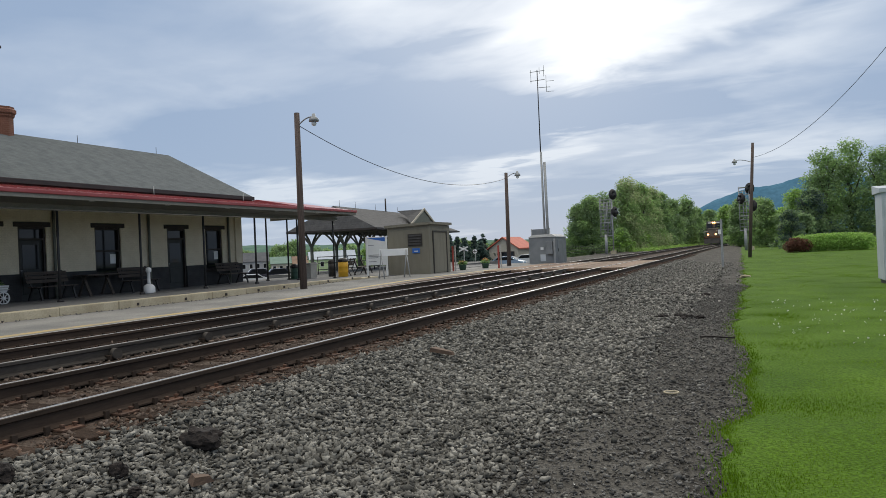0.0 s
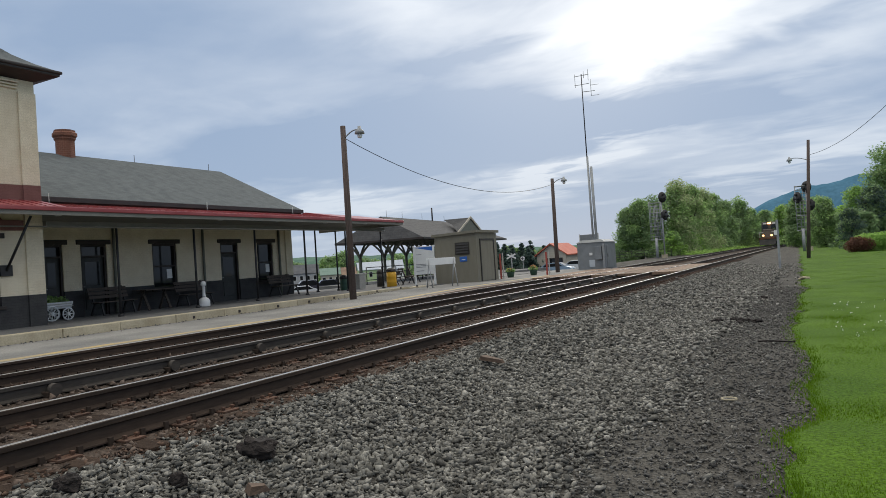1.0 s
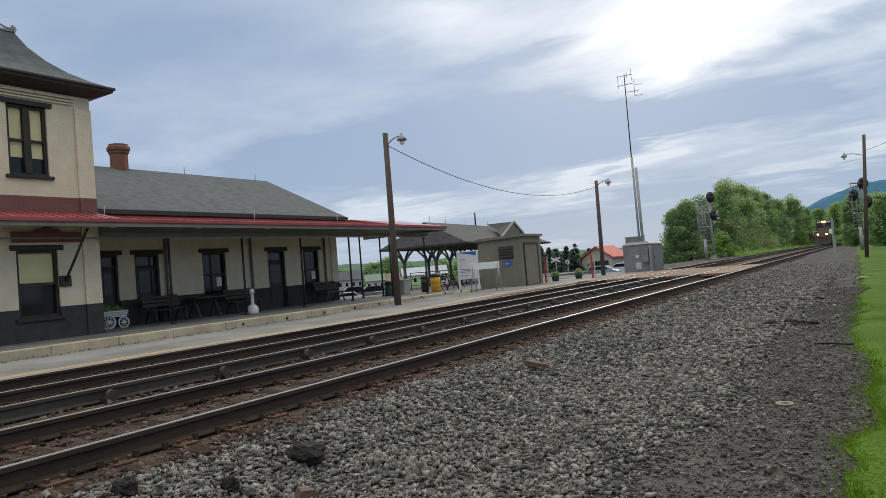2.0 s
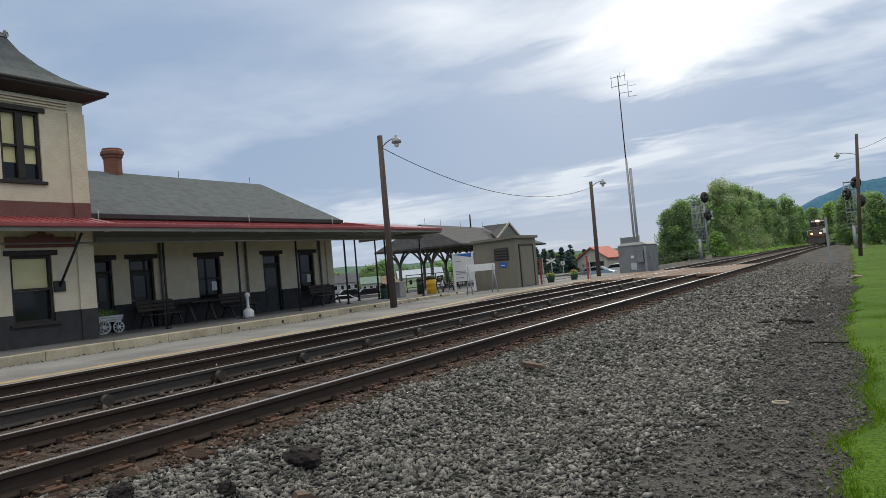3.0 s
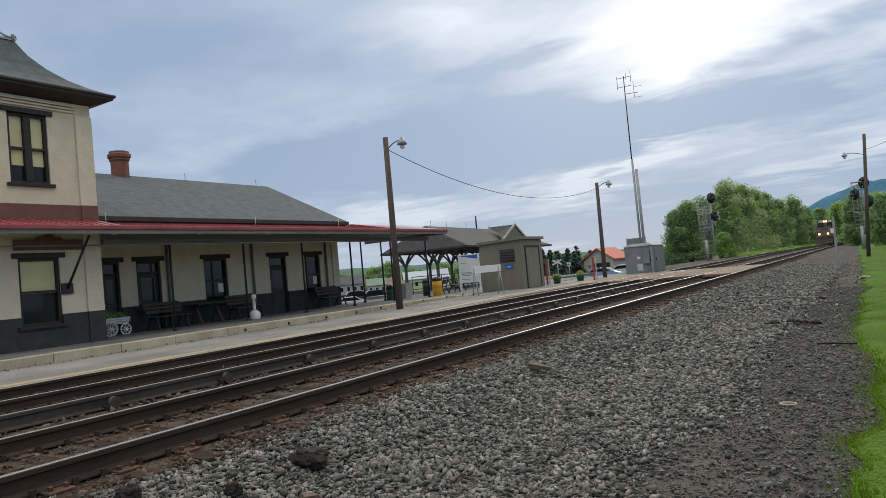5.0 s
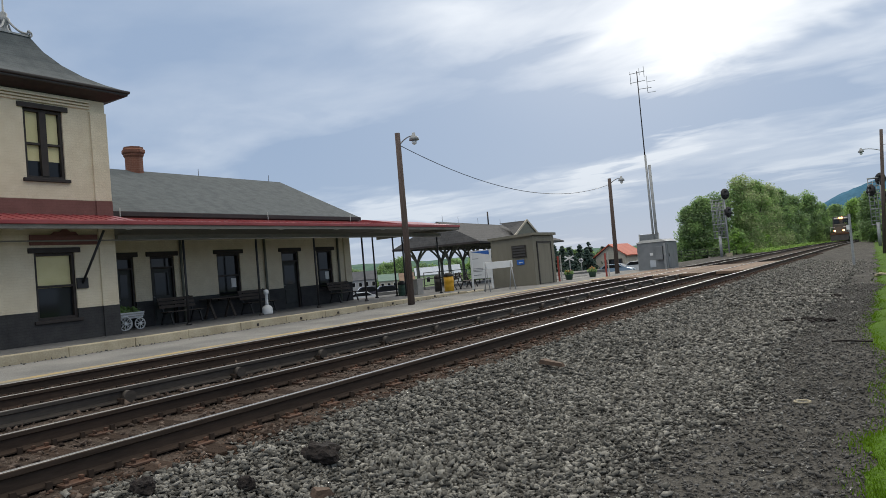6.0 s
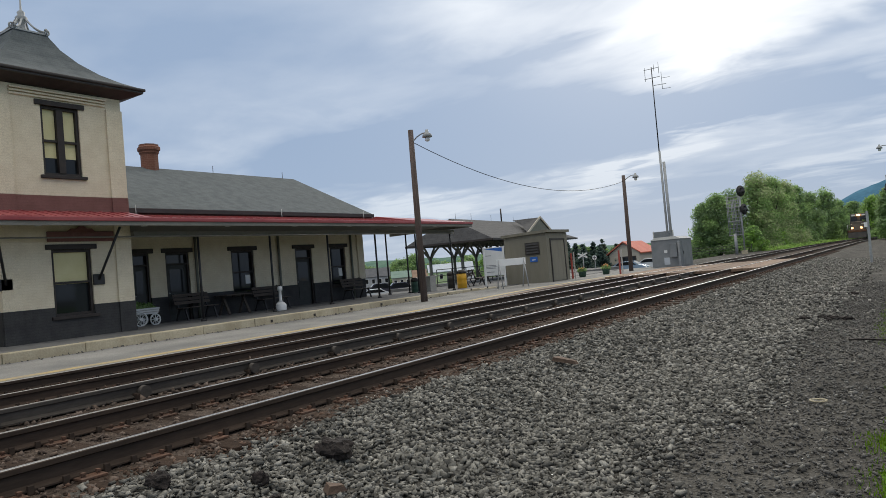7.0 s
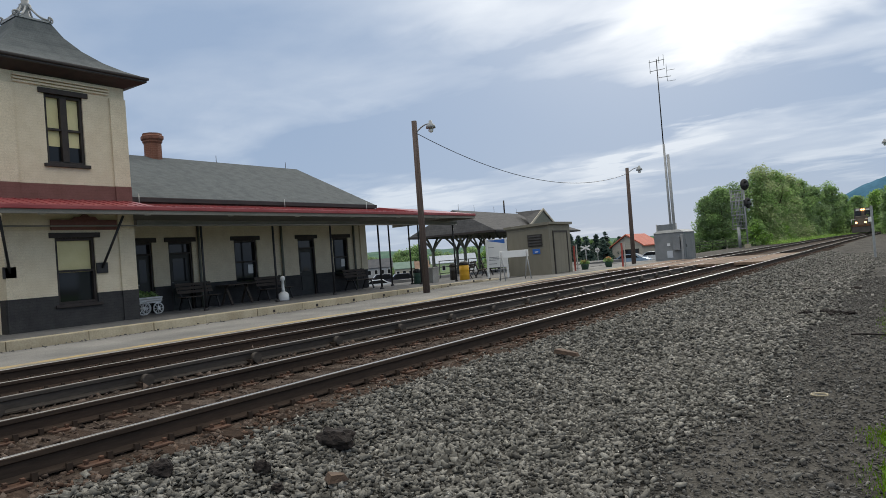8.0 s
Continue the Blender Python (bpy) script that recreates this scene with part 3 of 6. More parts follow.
def door(station, face, y0, y1, z0, z1, transom):
    d = part("door", box(B(), face - 0.18, face - 0.12, y0 + 0.07, y1 - 0.07, z0, transom), M_DOOR, station, "dark green panelled door")
    bm = B()
    for a, b, c, e in ((y0, y0 + 0.07, z0, z1), (y1 - 0.07, y1, z0, z1), (y0 + 0.07, y1 - 0.07, z1 - 0.07, z1), (y0 + 0.07, y1 - 0.07, transom, transom + 0.06)):
        box(bm, face - 0.2, face - 0.04, a, b, c, e)
    part("door_frame", bm, M_DARKTRIM, d)
    part("transom_pane", box(B(), face - 0.15, face - 0.14, y0 + 0.07, y1 - 0.07, transom + 0.06, z1 - 0.07), M_GLASS, d)
    part("door_pane", box(B(), face - 0.119, face - 0.112, y0 + 0.2, y1 - 0.2, z0 + 1.0, transom - 0.15), M_GLASS, d)
    bm = B()
    box(bm, face - 0.119, face - 0.1, y0 + 0.18, y1 - 0.18, z0 + 0.2, z0 + 0.8, 0.01)
    part("panel", bm, M_DOOR, d)
    bm = B()
    box(bm, face - 0.1, face + 0.05, y0 - 0.15, y1 + 0.15, z1, z1 + 0.16, 0.01)
    part("lintel", bm, M_DARKTRIM, d)
    bm = B()
    lathe(bm, [(0.0, 0.0), (0.03, 0.01), (0.035, 0.03), (0.02, 0.05)], 10, (face - 0.09, y0 + 0.13, z0 + 0.95))
    part("knob", bm, M_GALV, d)
    return d


def build_station():
    st = bare("station_building", (0, 0, 0), "cream brick railway station with charcoal base and gray shingle roof", "station")
    Z0 = 0.06
    DADO = 0.93
    # tower, lower front and upper front
    lowwin = (9.31, 10.40, 0.68, 2.49)
    topwin = (9.28, 10.32, 4.52, 6.43)
    part("wall", wall_with_openings(B(), "y", XT, 0.3, T0, T1, DADO, 3.52, [lowwin]), M_CREAM, st)
    part("wall_base", wall_with_openings(B(), "y", XT + 0.02, 0.32, T0 - 0.02, T1 + 0.02, Z0, DADO, [lowwin]), M_DADO, st, "charcoal painted brick base")
    part("wall_band", box(B(), XT - 0.3, XT + 0.03, T0 - 0.03, T1 + 0.03, 3.52, 3.96), M_BROWNBAND, st, "brown painted brick band")
    part("wall", wall_with_openings(B(), "y", XT, 0.3, T0, T1, 3.96, 7.0, [topwin]), M_CREAM, st)
    for y in (T0 - 0.3, T1 - 0.3):
        # the tower's flanks
        part("wall", box(B(), -22.7, XT - 0.3, y if y > 10 else T0, y + 0.3 if y > 10 else T0 + 0.3, Z0, 7.0), M_CREAM, st)
    part("wall", box(B(), -22.7, -22.4, T0 + 0.3, T1 - 0.3, Z0, 7.0), M_CREAM, st)
    for a, b in ((T0, T0 + 0.48), (T1 - 0.48, T1)):
        for z0, z1, m, d in ((Z0, DADO, M_DADO, 0.07), (DADO, 3.52, M_CREAM, 0.06), (3.52, 3.96, M_BROWNBAND, 0.08), (3.96, 6.55, M_CREAM, 0.06)):
            part("pilaster", box(B(), XT, XT + d, a, b + (0.004 if a > 10 else 0), z0, z1), m, st)
    for k, z in enumerate((6.62, 6.70, 6.78)):
        part("cornice", box(B(), XT, XT + 0.05 + 0.02 * k, T0 + 0.48, T1 - 0.48, z, z + 0.05), M_CREAM, st)
    window(st, XT, *lowwin, 0.48, False)
    window(st, XT, *topwin, 0.70, True)
    # tower roof: bellcast sides up to a flat top
    cx, cy, half = -20.83, 9.80, 1.78
    prof = [(half + 0.46, 7.22), (half + 0.05, 7.42), (half - 0.35, 7.68), (half - 0.75, 8.04), (half - 1.08, 8.45), (0.46, 8.9)]
    bm = B()
    rings = [[bm.verts.new((cx + sx * r, cy + sy * r, z)) for sx, sy in ((-1, -1), (1, -1), (1, 1), (-1, 1))] for r, z in prof]
    for a, b in zip(rings, rings[1:]):
        for i in range(4):
            bm.faces.new((a[i], a[(i + 1) % 4], b[(i + 1) % 4], b[i]))
    bm.faces.new(rings[-1])
    bm.faces.new(rings[0][::-1])
    tr = part("tower_roof", bm, M_SHINGLE, st, "gray-green shingled bellcast tower roof")
    bm = B()
    o = half + 0.46
    hull_box(bm, [(cx - half, cy - half, 6.9), (cx + half, cy - half, 6.9), (cx + half, cy + half, 6.9), (cx - half, cy + half, 6.9)],
             [(cx - o, cy - o, 7.06), (cx + o, cy - o, 7.06), (cx + o, cy + o, 7.06), (cx - o, cy + o, 7.06)])
    part("soffit", bm, M_DARKTRIM, tr)
    bm = box(B(), cx - o - 0.03, cx + o + 0.03, cy - o - 0.03, cy + o + 0.03, 7.06, 7.2, 0.03)
    box(bm, cx - o - 0.08, cx + o + 0.08, cy - o - 0.08, cy + o + 0.08, 7.13, 7.215, 0.03)
    part("gutter", bm, M_GUTTER, tr)
    # cresting with scrolls and a spire
    bm = box(B(), cx - 0.5, cx + 0.5, cy - 0.5, cy + 0.5, 8.88, 8.93)
    part("cap", bm, M_GALV, tr)
    bm = B()
    for sx, sy in ((1, 0), (-1, 0), (0, 1), (0, -1)):
        for side in (-0.42, 0.42):
            def at(r, s, z):
                return (cx + sx * r + (0 if sx else s), cy + sy * r + (0 if sy else s), 8.93 + z)
            curve = [at(0.43 - 0.36 * (k / 10) ** 1.5, side * (1 - k / 10), 0.06 + 0.5 * (k / 10) ** 2.2) for k in range(11)]
            path_tube(bm, curve, 0.03, 6)
            scroll = [at(0.43, side * (1.0 + 0.0) + math.copysign(0.07, -side) * (math.cos(a) - 1) * 0.9, 0.06 + 0.075 * math.sin(a)) for a in [i * 0.6 for i in range(11)]]
            path_tube(bm, scroll, 0.026, 6)
    part("cresting", bm, M_GALV, tr, "wrought gray iron cresting with scrolls")
    bm = lathe(B(), [(0.17, 0.0), (0.15, 0.14), (0.09, 0.3), (0.14, 0.42), (0.17, 0.5), (0.09, 0.58), (0.11, 0.66), (0.03, 0.74), (0.016, 1.2), (0.004, 1.7)], 10, (cx, cy, 8.93))
    part("spire", bm, M_GALV, tr)

    # waiting room
    Y1 = 24.72
    holes = [(13.02, 13.68, Z0, 2.45), (14.3, 15.25, Z0, 2.45), (17.1, 18.2, 0.78, 2.45), (20.4, 21.38, Z0, 2.45), (22.5, 23.5, 0.72, 2.45)]
    part("wall", wall_with_openings(B(), "y", XW, 0.35, T1, Y1, DADO, 3.75, holes), M_CREAM, st)
    part("wall_base", wall_with_openings(B(), "y", XW + 0.02, 0.37, T1, Y1 + 0.02, Z0, DADO, holes), M_DADO, st, "charcoal painted brick base")
    part("wall", box(B(), -30.9, XW - 0.35, Y1 - 0.35, Y1, DADO, 3.75), M_CREAM, st)
    part("wall_base", box(B(), -30.9, XW - 0.35, Y1 - 0.37, Y1 + 0.02, Z0, DADO), M_DADO, st)
    part("wall", box(B(), -30.9, -30.6, -8, Y1 - 0.35, Z0, 3.75), M_CREAM, st)
    part("wall", box(B(), -30.6, XW - 0.35, T1 + 0.004, T1 + 0.15, Z0, 3.75), M_SOFFIT, st)
    for y in (24.3,):
        part("pilaster", box(B(), XW, XW + 0.07, y, y + 0.42, DADO, 3.3), M_CREAM, st)
    for h in holes:
        if h[2] == Z0:
            door(st, XW, *h, 2.02)
        else:
            wn = window(st, XW, *h, 0.0, False, 0.16)
            part("notice", box(B(), XW - 0.143, XW - 0.139, h[1] - 0.38, h[1] - 0.14, 1.15, 1.5), M_WHITE, wn, "white paper notice")
    # left wing, past the tower
    part("wall", box(B(), XW - 0.35, XW, -8, T0, Z0, 3.75), M_CREAM, st)
    CE, CZ = -17.8, 3.21       # the canopy's edge
    # main roof with a gable at the far end
    RX, RZ, EZ, EX = -26.0, 6.27, 3.88, -20.95
    G1 = 25.05
    bm = B()
    extrude(bm, [(EX, EZ), (EX, EZ + 0.07), (RX, RZ + 0.07), (2 * RX - EX, EZ + 0.07), (2 * RX - EX, EZ), (RX, RZ - 0.02)], "y", -8, G1)
    mr = part("roof", bm, M_SHINGLE, st, "gray-green shingled main roof")
    bm = B()
    box(bm, EX - 0.02, EX + 0.13, -8, G1, EZ - 0.12, EZ + 0.05, 0.02)
    part("gutter", bm, M_GUTTER, mr)
    part("fascia", box(B(), EX - 0.06, EX + 0.02, T1, G1 - 0.05, CZ + 0.3, EZ - 0.122), M_BROWNBAND, mr, "dark red-brown fascia board below the eave")
    bm = extrude(B(), [(XW, 3.7), (RX, RZ - 0.05), (2 * RX - XW, 3.7)], "y", Y1 - 0.3, Y1 - 0.02)
    part("gable", bm, M_CREAM, mr)
    for y in (12.9, 19.2, 24.2):
        part("vent_pipe", tube(B(), (EX + 0.2, y, EZ - 0.5), (EX + 0.2, y, EZ + 0.14), 0.014), M_GALV, mr)
    for y in (20.1, 24.3):
        part("lightning_rod", tube(B(), (RX, y, RZ), (RX, y, RZ + 0.38), 0.012, n=6), M_GUTTER, mr)
    # chimney
    yc, w = 16.95, 0.36
    bm = B()
    n = 8
    lathe(bm, [(w * 0.98, -0.6), (w * 0.98, 0.60), (w * 1.12, 0.67), (w * 1.12, 0.73), (w * 1.28, 0.79), (w * 1.28, 0.91), (w * 1.1, 0.96), (w * 1.1, 1.03)], n, (RX, yc, RZ))
    for f in bm.faces:
        f.smooth = False
    part("chimney", bm, M_CHIMNEY, mr, "red brick chimney with a corbelled top")

    # canopy along the platform
    C1 = 28.85
    bm = B()
    extrude(bm, [(CE, CZ), (CE, CZ + 0.05), (XW + 0.6, CZ + 0.48), (XW + 0.6, CZ + 0.42)], "y", T1, G1 - 0.4)
    extrude(bm, [(CE, CZ), (CE, CZ + 0.05), (XT + 0.04, CZ + 0.33), (XT + 0.04, CZ + 0.27)], "y", -8, T1)
    can = part("canopy_roof", bm, M_RED, st, "red standing seam metal canopy roof")
    y = -7.9
    while y < 25:
        back = (XT + 0.05, CZ + 0.33) if y < T1 else (XW + 0.62, CZ + 0.48)
        bm = B()
        beam(bm, (CE - 0.01, y, CZ + 0.052), (back[0], y, back[1] + 0.006), 0.022, 0.026)
        part("seam", bm, M_RED, can)
        y += 0.3
    # the free-standing end of the canopy
    bm = B()
    hull_box(bm, [(CE, G1 - 0.4, CZ), (CE, C1, CZ - 0.02), (-23.0, C1, CZ - 0.02), (-23.0, G1 - 0.4, CZ)],
             [(CE, G1 - 0.4, CZ + 0.05), (CE, C1, CZ + 0.03), (-20.4, C1, CZ + 0.48), (-20.4, G1 - 0.4, CZ + 0.54)])
    part("canopy_end", bm, M_RED, can)
    # soffit, fascia, beams
    bm = B()
    extrude(bm, [(CE - 0.03, CZ - 0.05), (CE - 0.03, CZ - 0.02), (XT + 0.06, CZ - 0.02), (XT + 0.06, CZ - 0.05)], "y", -8, T1 + 0.004)
    extrude(bm, [(CE - 0.03, CZ - 0.05), (CE - 0.03, CZ - 0.02), (XW, CZ + 0.0), (XW, CZ - 0.03)], "y", T1 + 0.06, 24.9)
    extrude(bm, [(CE - 0.03, CZ - 0.05), (CE - 0.03, CZ - 0.02), (-23.0, CZ - 0.02), (-23.0, CZ - 0.05)], "y", 24.9, C1 - 0.05)
    part("soffit", bm, M_SOFFIT, can, "gray-green boarded soffit")
    bm = B()
    box(bm, CE - 0.03, CE + 0.02, -8, C1, CZ - 0.19, CZ - 0.075, 0.008)
    box(bm, -23.0, CE - 0.03, C1 - 0.05, C1, CZ - 0.2, CZ - 0.022, 0.008)
    part("fascia", bm, M_SOFFIT, can, "gray fascia board")
    bm = B()
    box(bm, CE - 0.04, CE + 0.07, -8, C1, CZ - 0.075, CZ + 0.035, 0.02)
    part("gutter", bm, M_RED, can, "red painted canopy edge")
    bm = B()
    box(bm, -18.98, -18.82, T1, C1 - 0.1, 2.80, 2.96, 0.01)
    part("beam", bm, M_SOFFIT, can)
    bm = B()
    box(bm, -21.1, -20.95, 24.8, C1 - 0.1, 2.98, 3.17, 0.01)
    part("beam", bm, M_GUTTER, can)
    bm = B()
    tube(bm, (-18.72, -8, 2.79), (-18.72, C1 - 0.3, 2.79), 0.022)
    part("conduit", bm, M_SOFFIT, can)
    y = 8.6
    while y < 27:
        bm = lathe(B(), [(0.02, 0.0), (0.09, 0.0), (0.07, 0.09), (0.03, 0.12)], 10, (-18.15, y, CZ - 0.17))
        part("light_fitting", bm, M_WHITE, can, "small white soffit light")
        y += 2.92
    for x, y in [(-18.9, v) for v in (13.82, 16.82, 19.75, 22.66, 25.54, 28.45)] + [(-21.02, 26.0), (-21.02, 27.6)]:
        bm = B()
        tube(bm, (x, y, up_z(y) - 0.01), (x, y, 2.82 if x > -20 else 3.0), 0.042, 0.038)
        lathe(bm, [(0.09, 0), (0.09, 0.04), (0.055, 0.09)], 12, (x, y, up_z(y)))
        part("post", bm, M_POST, can, "black iron canopy post")
    for y in (8.13, 10.55):
        bm = B()
        tube(bm, (XT + 0.05, y, 1.62), (-18.2, y + (0.25 if y > 9 else -0.5), 3.02), 0.035)
        s = part("strut", bm, M_POST, can, "black diagonal canopy strut")
        bm = box(B(), XT, XT + 0.06, y - 0.16, y + 0.16, 1.47, 1.77, 0.01)
        part("wall_plate", bm, M_POST, s)
    # name board on the tower
    bm = box(B(), XT + 0.03, XT + 0.09, 9.2, 11.05, 2.70, 2.98, 0.015)
    nb = part("name_board", bm, M_BROWNBAND, st, "dark red carved board above the window")
    part("crest", extrude(B(), [(9.75, 2.98), (9.85, 3.06), (10.0, 3.06), (10.08, 3.13), (10.2, 3.13), (10.28, 3.06), (10.43, 3.06), (10.5, 2.98)], "x", XT + 0.035, XT + 0.085), M_BROWNBAND, nb)
    for y in (15.5, 19.45, 23.85):
        part("downpipe", tube(B(), (XW + 0.07, y, Z0), (XW + 0.07, y, 3.2), 0.05), M_BRACKET, st, "gray-green downpipe on the wall")
    return st


build_station()


# ---- poles, cabinets and signals ----
def lamp_pole(base, lean, height, arm, drop):
    x, y, z = base
    p = bare("lamp_pole", base, "weathered wooden pole with a curved lamp arm", "lamp pole", "lamp poles by the tracks")
    part("pole", tube(B(), (0, 0, -0.3), (lean, 0, height), 0.135, 0.10, 14), M_POLE, p)
    top = Vector((lean * 0.94, 0, height - drop))
    d = 1 if arm > 0 else -1
    pts = [top + Vector((arm * s, 0, 0.28 * math.sin(s * math.pi * 0.62))) for s in [i / 8 for i in range(9)]]
    a = part("arm", path_tube(B(), pts, 0.025), M_GALV, p)
    end = pts[-1]
    bm = lathe(B(), [(0.06, 0.12), (0.07, 0.02), (0.17, -0.06), (0.19, -0.16), (0.12, -0.17)], 14, end)
    l = part("lamp_head", bm, M_GALV, a, "galvanised lamp head")
    bm = lathe(B(), [(0.05, 0.0), (0.10, -0.05), (0.08, -0.13), (0.02, -0.16)], 12, end + Vector((0, 0, -0.17)))
    part("lens", bm, M_WHITE, l)
    return p


lamp_pole((-15.39, 21.06, -0.1), 0.02, 6.55, 0.75, 0.5)
lamp_pole((-14.19, 40.94, -0.05), 0.05, 5.85, 0.75, 0.35)
lamp_pole((-0.51, 55.13, -0.43), 0.54, 8.4, -1.25, 1.45)


def cable(name, a, b, sag, label):
    a, b = Vector(a), Vector(b)
    pts = [a.lerp(b, i / 24) - Vector((0, 0, sag * 4 * (i / 24) * (1 - i / 24))) for i in range(25)]
    solid(name, path_tube(B(), pts, 0.014, 5), M_BLACK, label, "cable")


cable("overhead_cable", (-15.35, 21.06, 6.0), (-14.15, 40.94, 5.45), 1.15, "thin black cable slung between the poles")
cable("overhead_cable", (0.0, 55.1, 6.9), (9.5, 22.0, 15.2), 2.6, "thin black cable rising over the lawn")


def utility_hut():
    x0, x1, y0, y1 = -17.35, -14.95, 31.1, 33.6
    h = bare("utility_hut", (0, 0, 0), "olive gray sided utility hut with a louvre", "hut")
    z0, z1 = -0.06, 2.42
    body = part("body", box(B(), x0, x1, y0, y1, z0, z1), M_HUT, h)
    bm = hull_box(B(), [(x0 - 0.1, y0 - 0.12, z1 - 0.06), (x1 + 0.12, y0 - 0.12, z1 + 0.02), (x1 + 0.12, y1 + 0.1, z1 + 0.02), (x0 - 0.1, y1 + 0.1, z1 - 0.06)],
                  [(x0 - 0.1, y0 - 0.12, z1 + 0.07), (x1 + 0.12, y0 - 0.12, z1 + 0.15), (x1 + 0.12, y1 + 0.1, z1 + 0.15), (x0 - 0.1, y1 + 0.1, z1 + 0.07)])
    part("roof", bm, M_HUT, h)
    v = part("louvre", box(B(), -16.15, -15.4 + 0.05, y0 - 0.04, y0 + 0.02, 1.38, 2.0), M_HUTDARK, h, "dark metal louvre")
    for k in range(4):
        z = 1.45 + k * 0.14
        part("slat", hull_box(B(), [(-16.1, y0 - 0.07, z), (-15.4, y0 - 0.07, z), (-15.4, y0 - 0.04, z), (-16.1, y0 - 0.04, z)],
                              [(-16.1, y0 - 0.045, z + 0.08), (-15.4, y0 - 0.045, z + 0.08), (-15.4, y0 - 0.02, z + 0.08), (-16.1, y0 - 0.02, z + 0.08)]), M_POST, v)
    d = part("door", box(B(), x1 - 0.01, x1 + 0.02, 31.55, 33.1, z0 + 0.05, 2.05), M_HUT, h)
    bm = B()
    for a, b, c, e in ((31.47, 31.55, z0, 2.13), (33.1, 33.18, z0, 2.13), (31.55, 33.1, 2.05, 2.13)):
        box(bm, x1, x1 + 0.05, a, b, c, e)
    part("door_frame", bm, M_HUTDARK, d)
    part("badge", box(B(), -15.92, -15.5, y0 - 0.03, y0 - 0.012, 1.02, 1.27, 0.008), M_BLUE, h, "small blue sign")
    part("badge_mark", box(B(), -15.8, -15.6, y0 - 0.034, y0 - 0.03, 1.1, 1.14), M_WHITE, h)


utility_hut()


def low_sign():
    s = bare("low_sign", (-14.95, 27.3, -0.06), "blank white sign board on slanting metal legs", "sign", turn=52)
    part("board", box(B(), -0.72, 0.72, -0.02, 0.02, 1.02, 1.33, 0.008), M_WHITE, s)
    for a in (-0.62, 0.62):
        part("leg", tube(B(), (a, 0.0, 1.3), (a, -0.35, 0.0), 0.025), M_GALV, s)
        part("leg", tube(B(), (a, 0.0, 1.02), (a, 0.3, 0.0), 0.025), M_GALV, s)


low_sign()


def info_board():
    s = bare("info_board", (-17.5, 30.2, -0.05), "pale gray information board with a blue header", "information board", turn=20)
    part("panel", box(B(), -0.55, 0.55, -0.03, 0.03, 0.55, 1.98, 0.01), M_WHITE, s)
    part("header", extrude(B(), [(-0.5, 1.93), (0.5, 1.72), (0.5, 1.95)], "y", -0.036, -0.031), M_BLUE, s, "blue curved header")
    for a in (-0.5, 0.5):
        part("post", box(B(), a - 0.05, a + 0.05, -0.05, -0.032 + 0.08, 0.0, 2.0, 0.01), M_WHITE, s)
    for k, (z, w) in enumerate(((1.55, 0.3), (1.05, 0.55), (0.98, 0.6), (0.91, 0.5), (0.72, 0.4))):
        part("text_bar", box(B(), -0.42, -0.42 + w, -0.035, -0.031, z, z + 0.03), M_CABINET, s)


info_board()


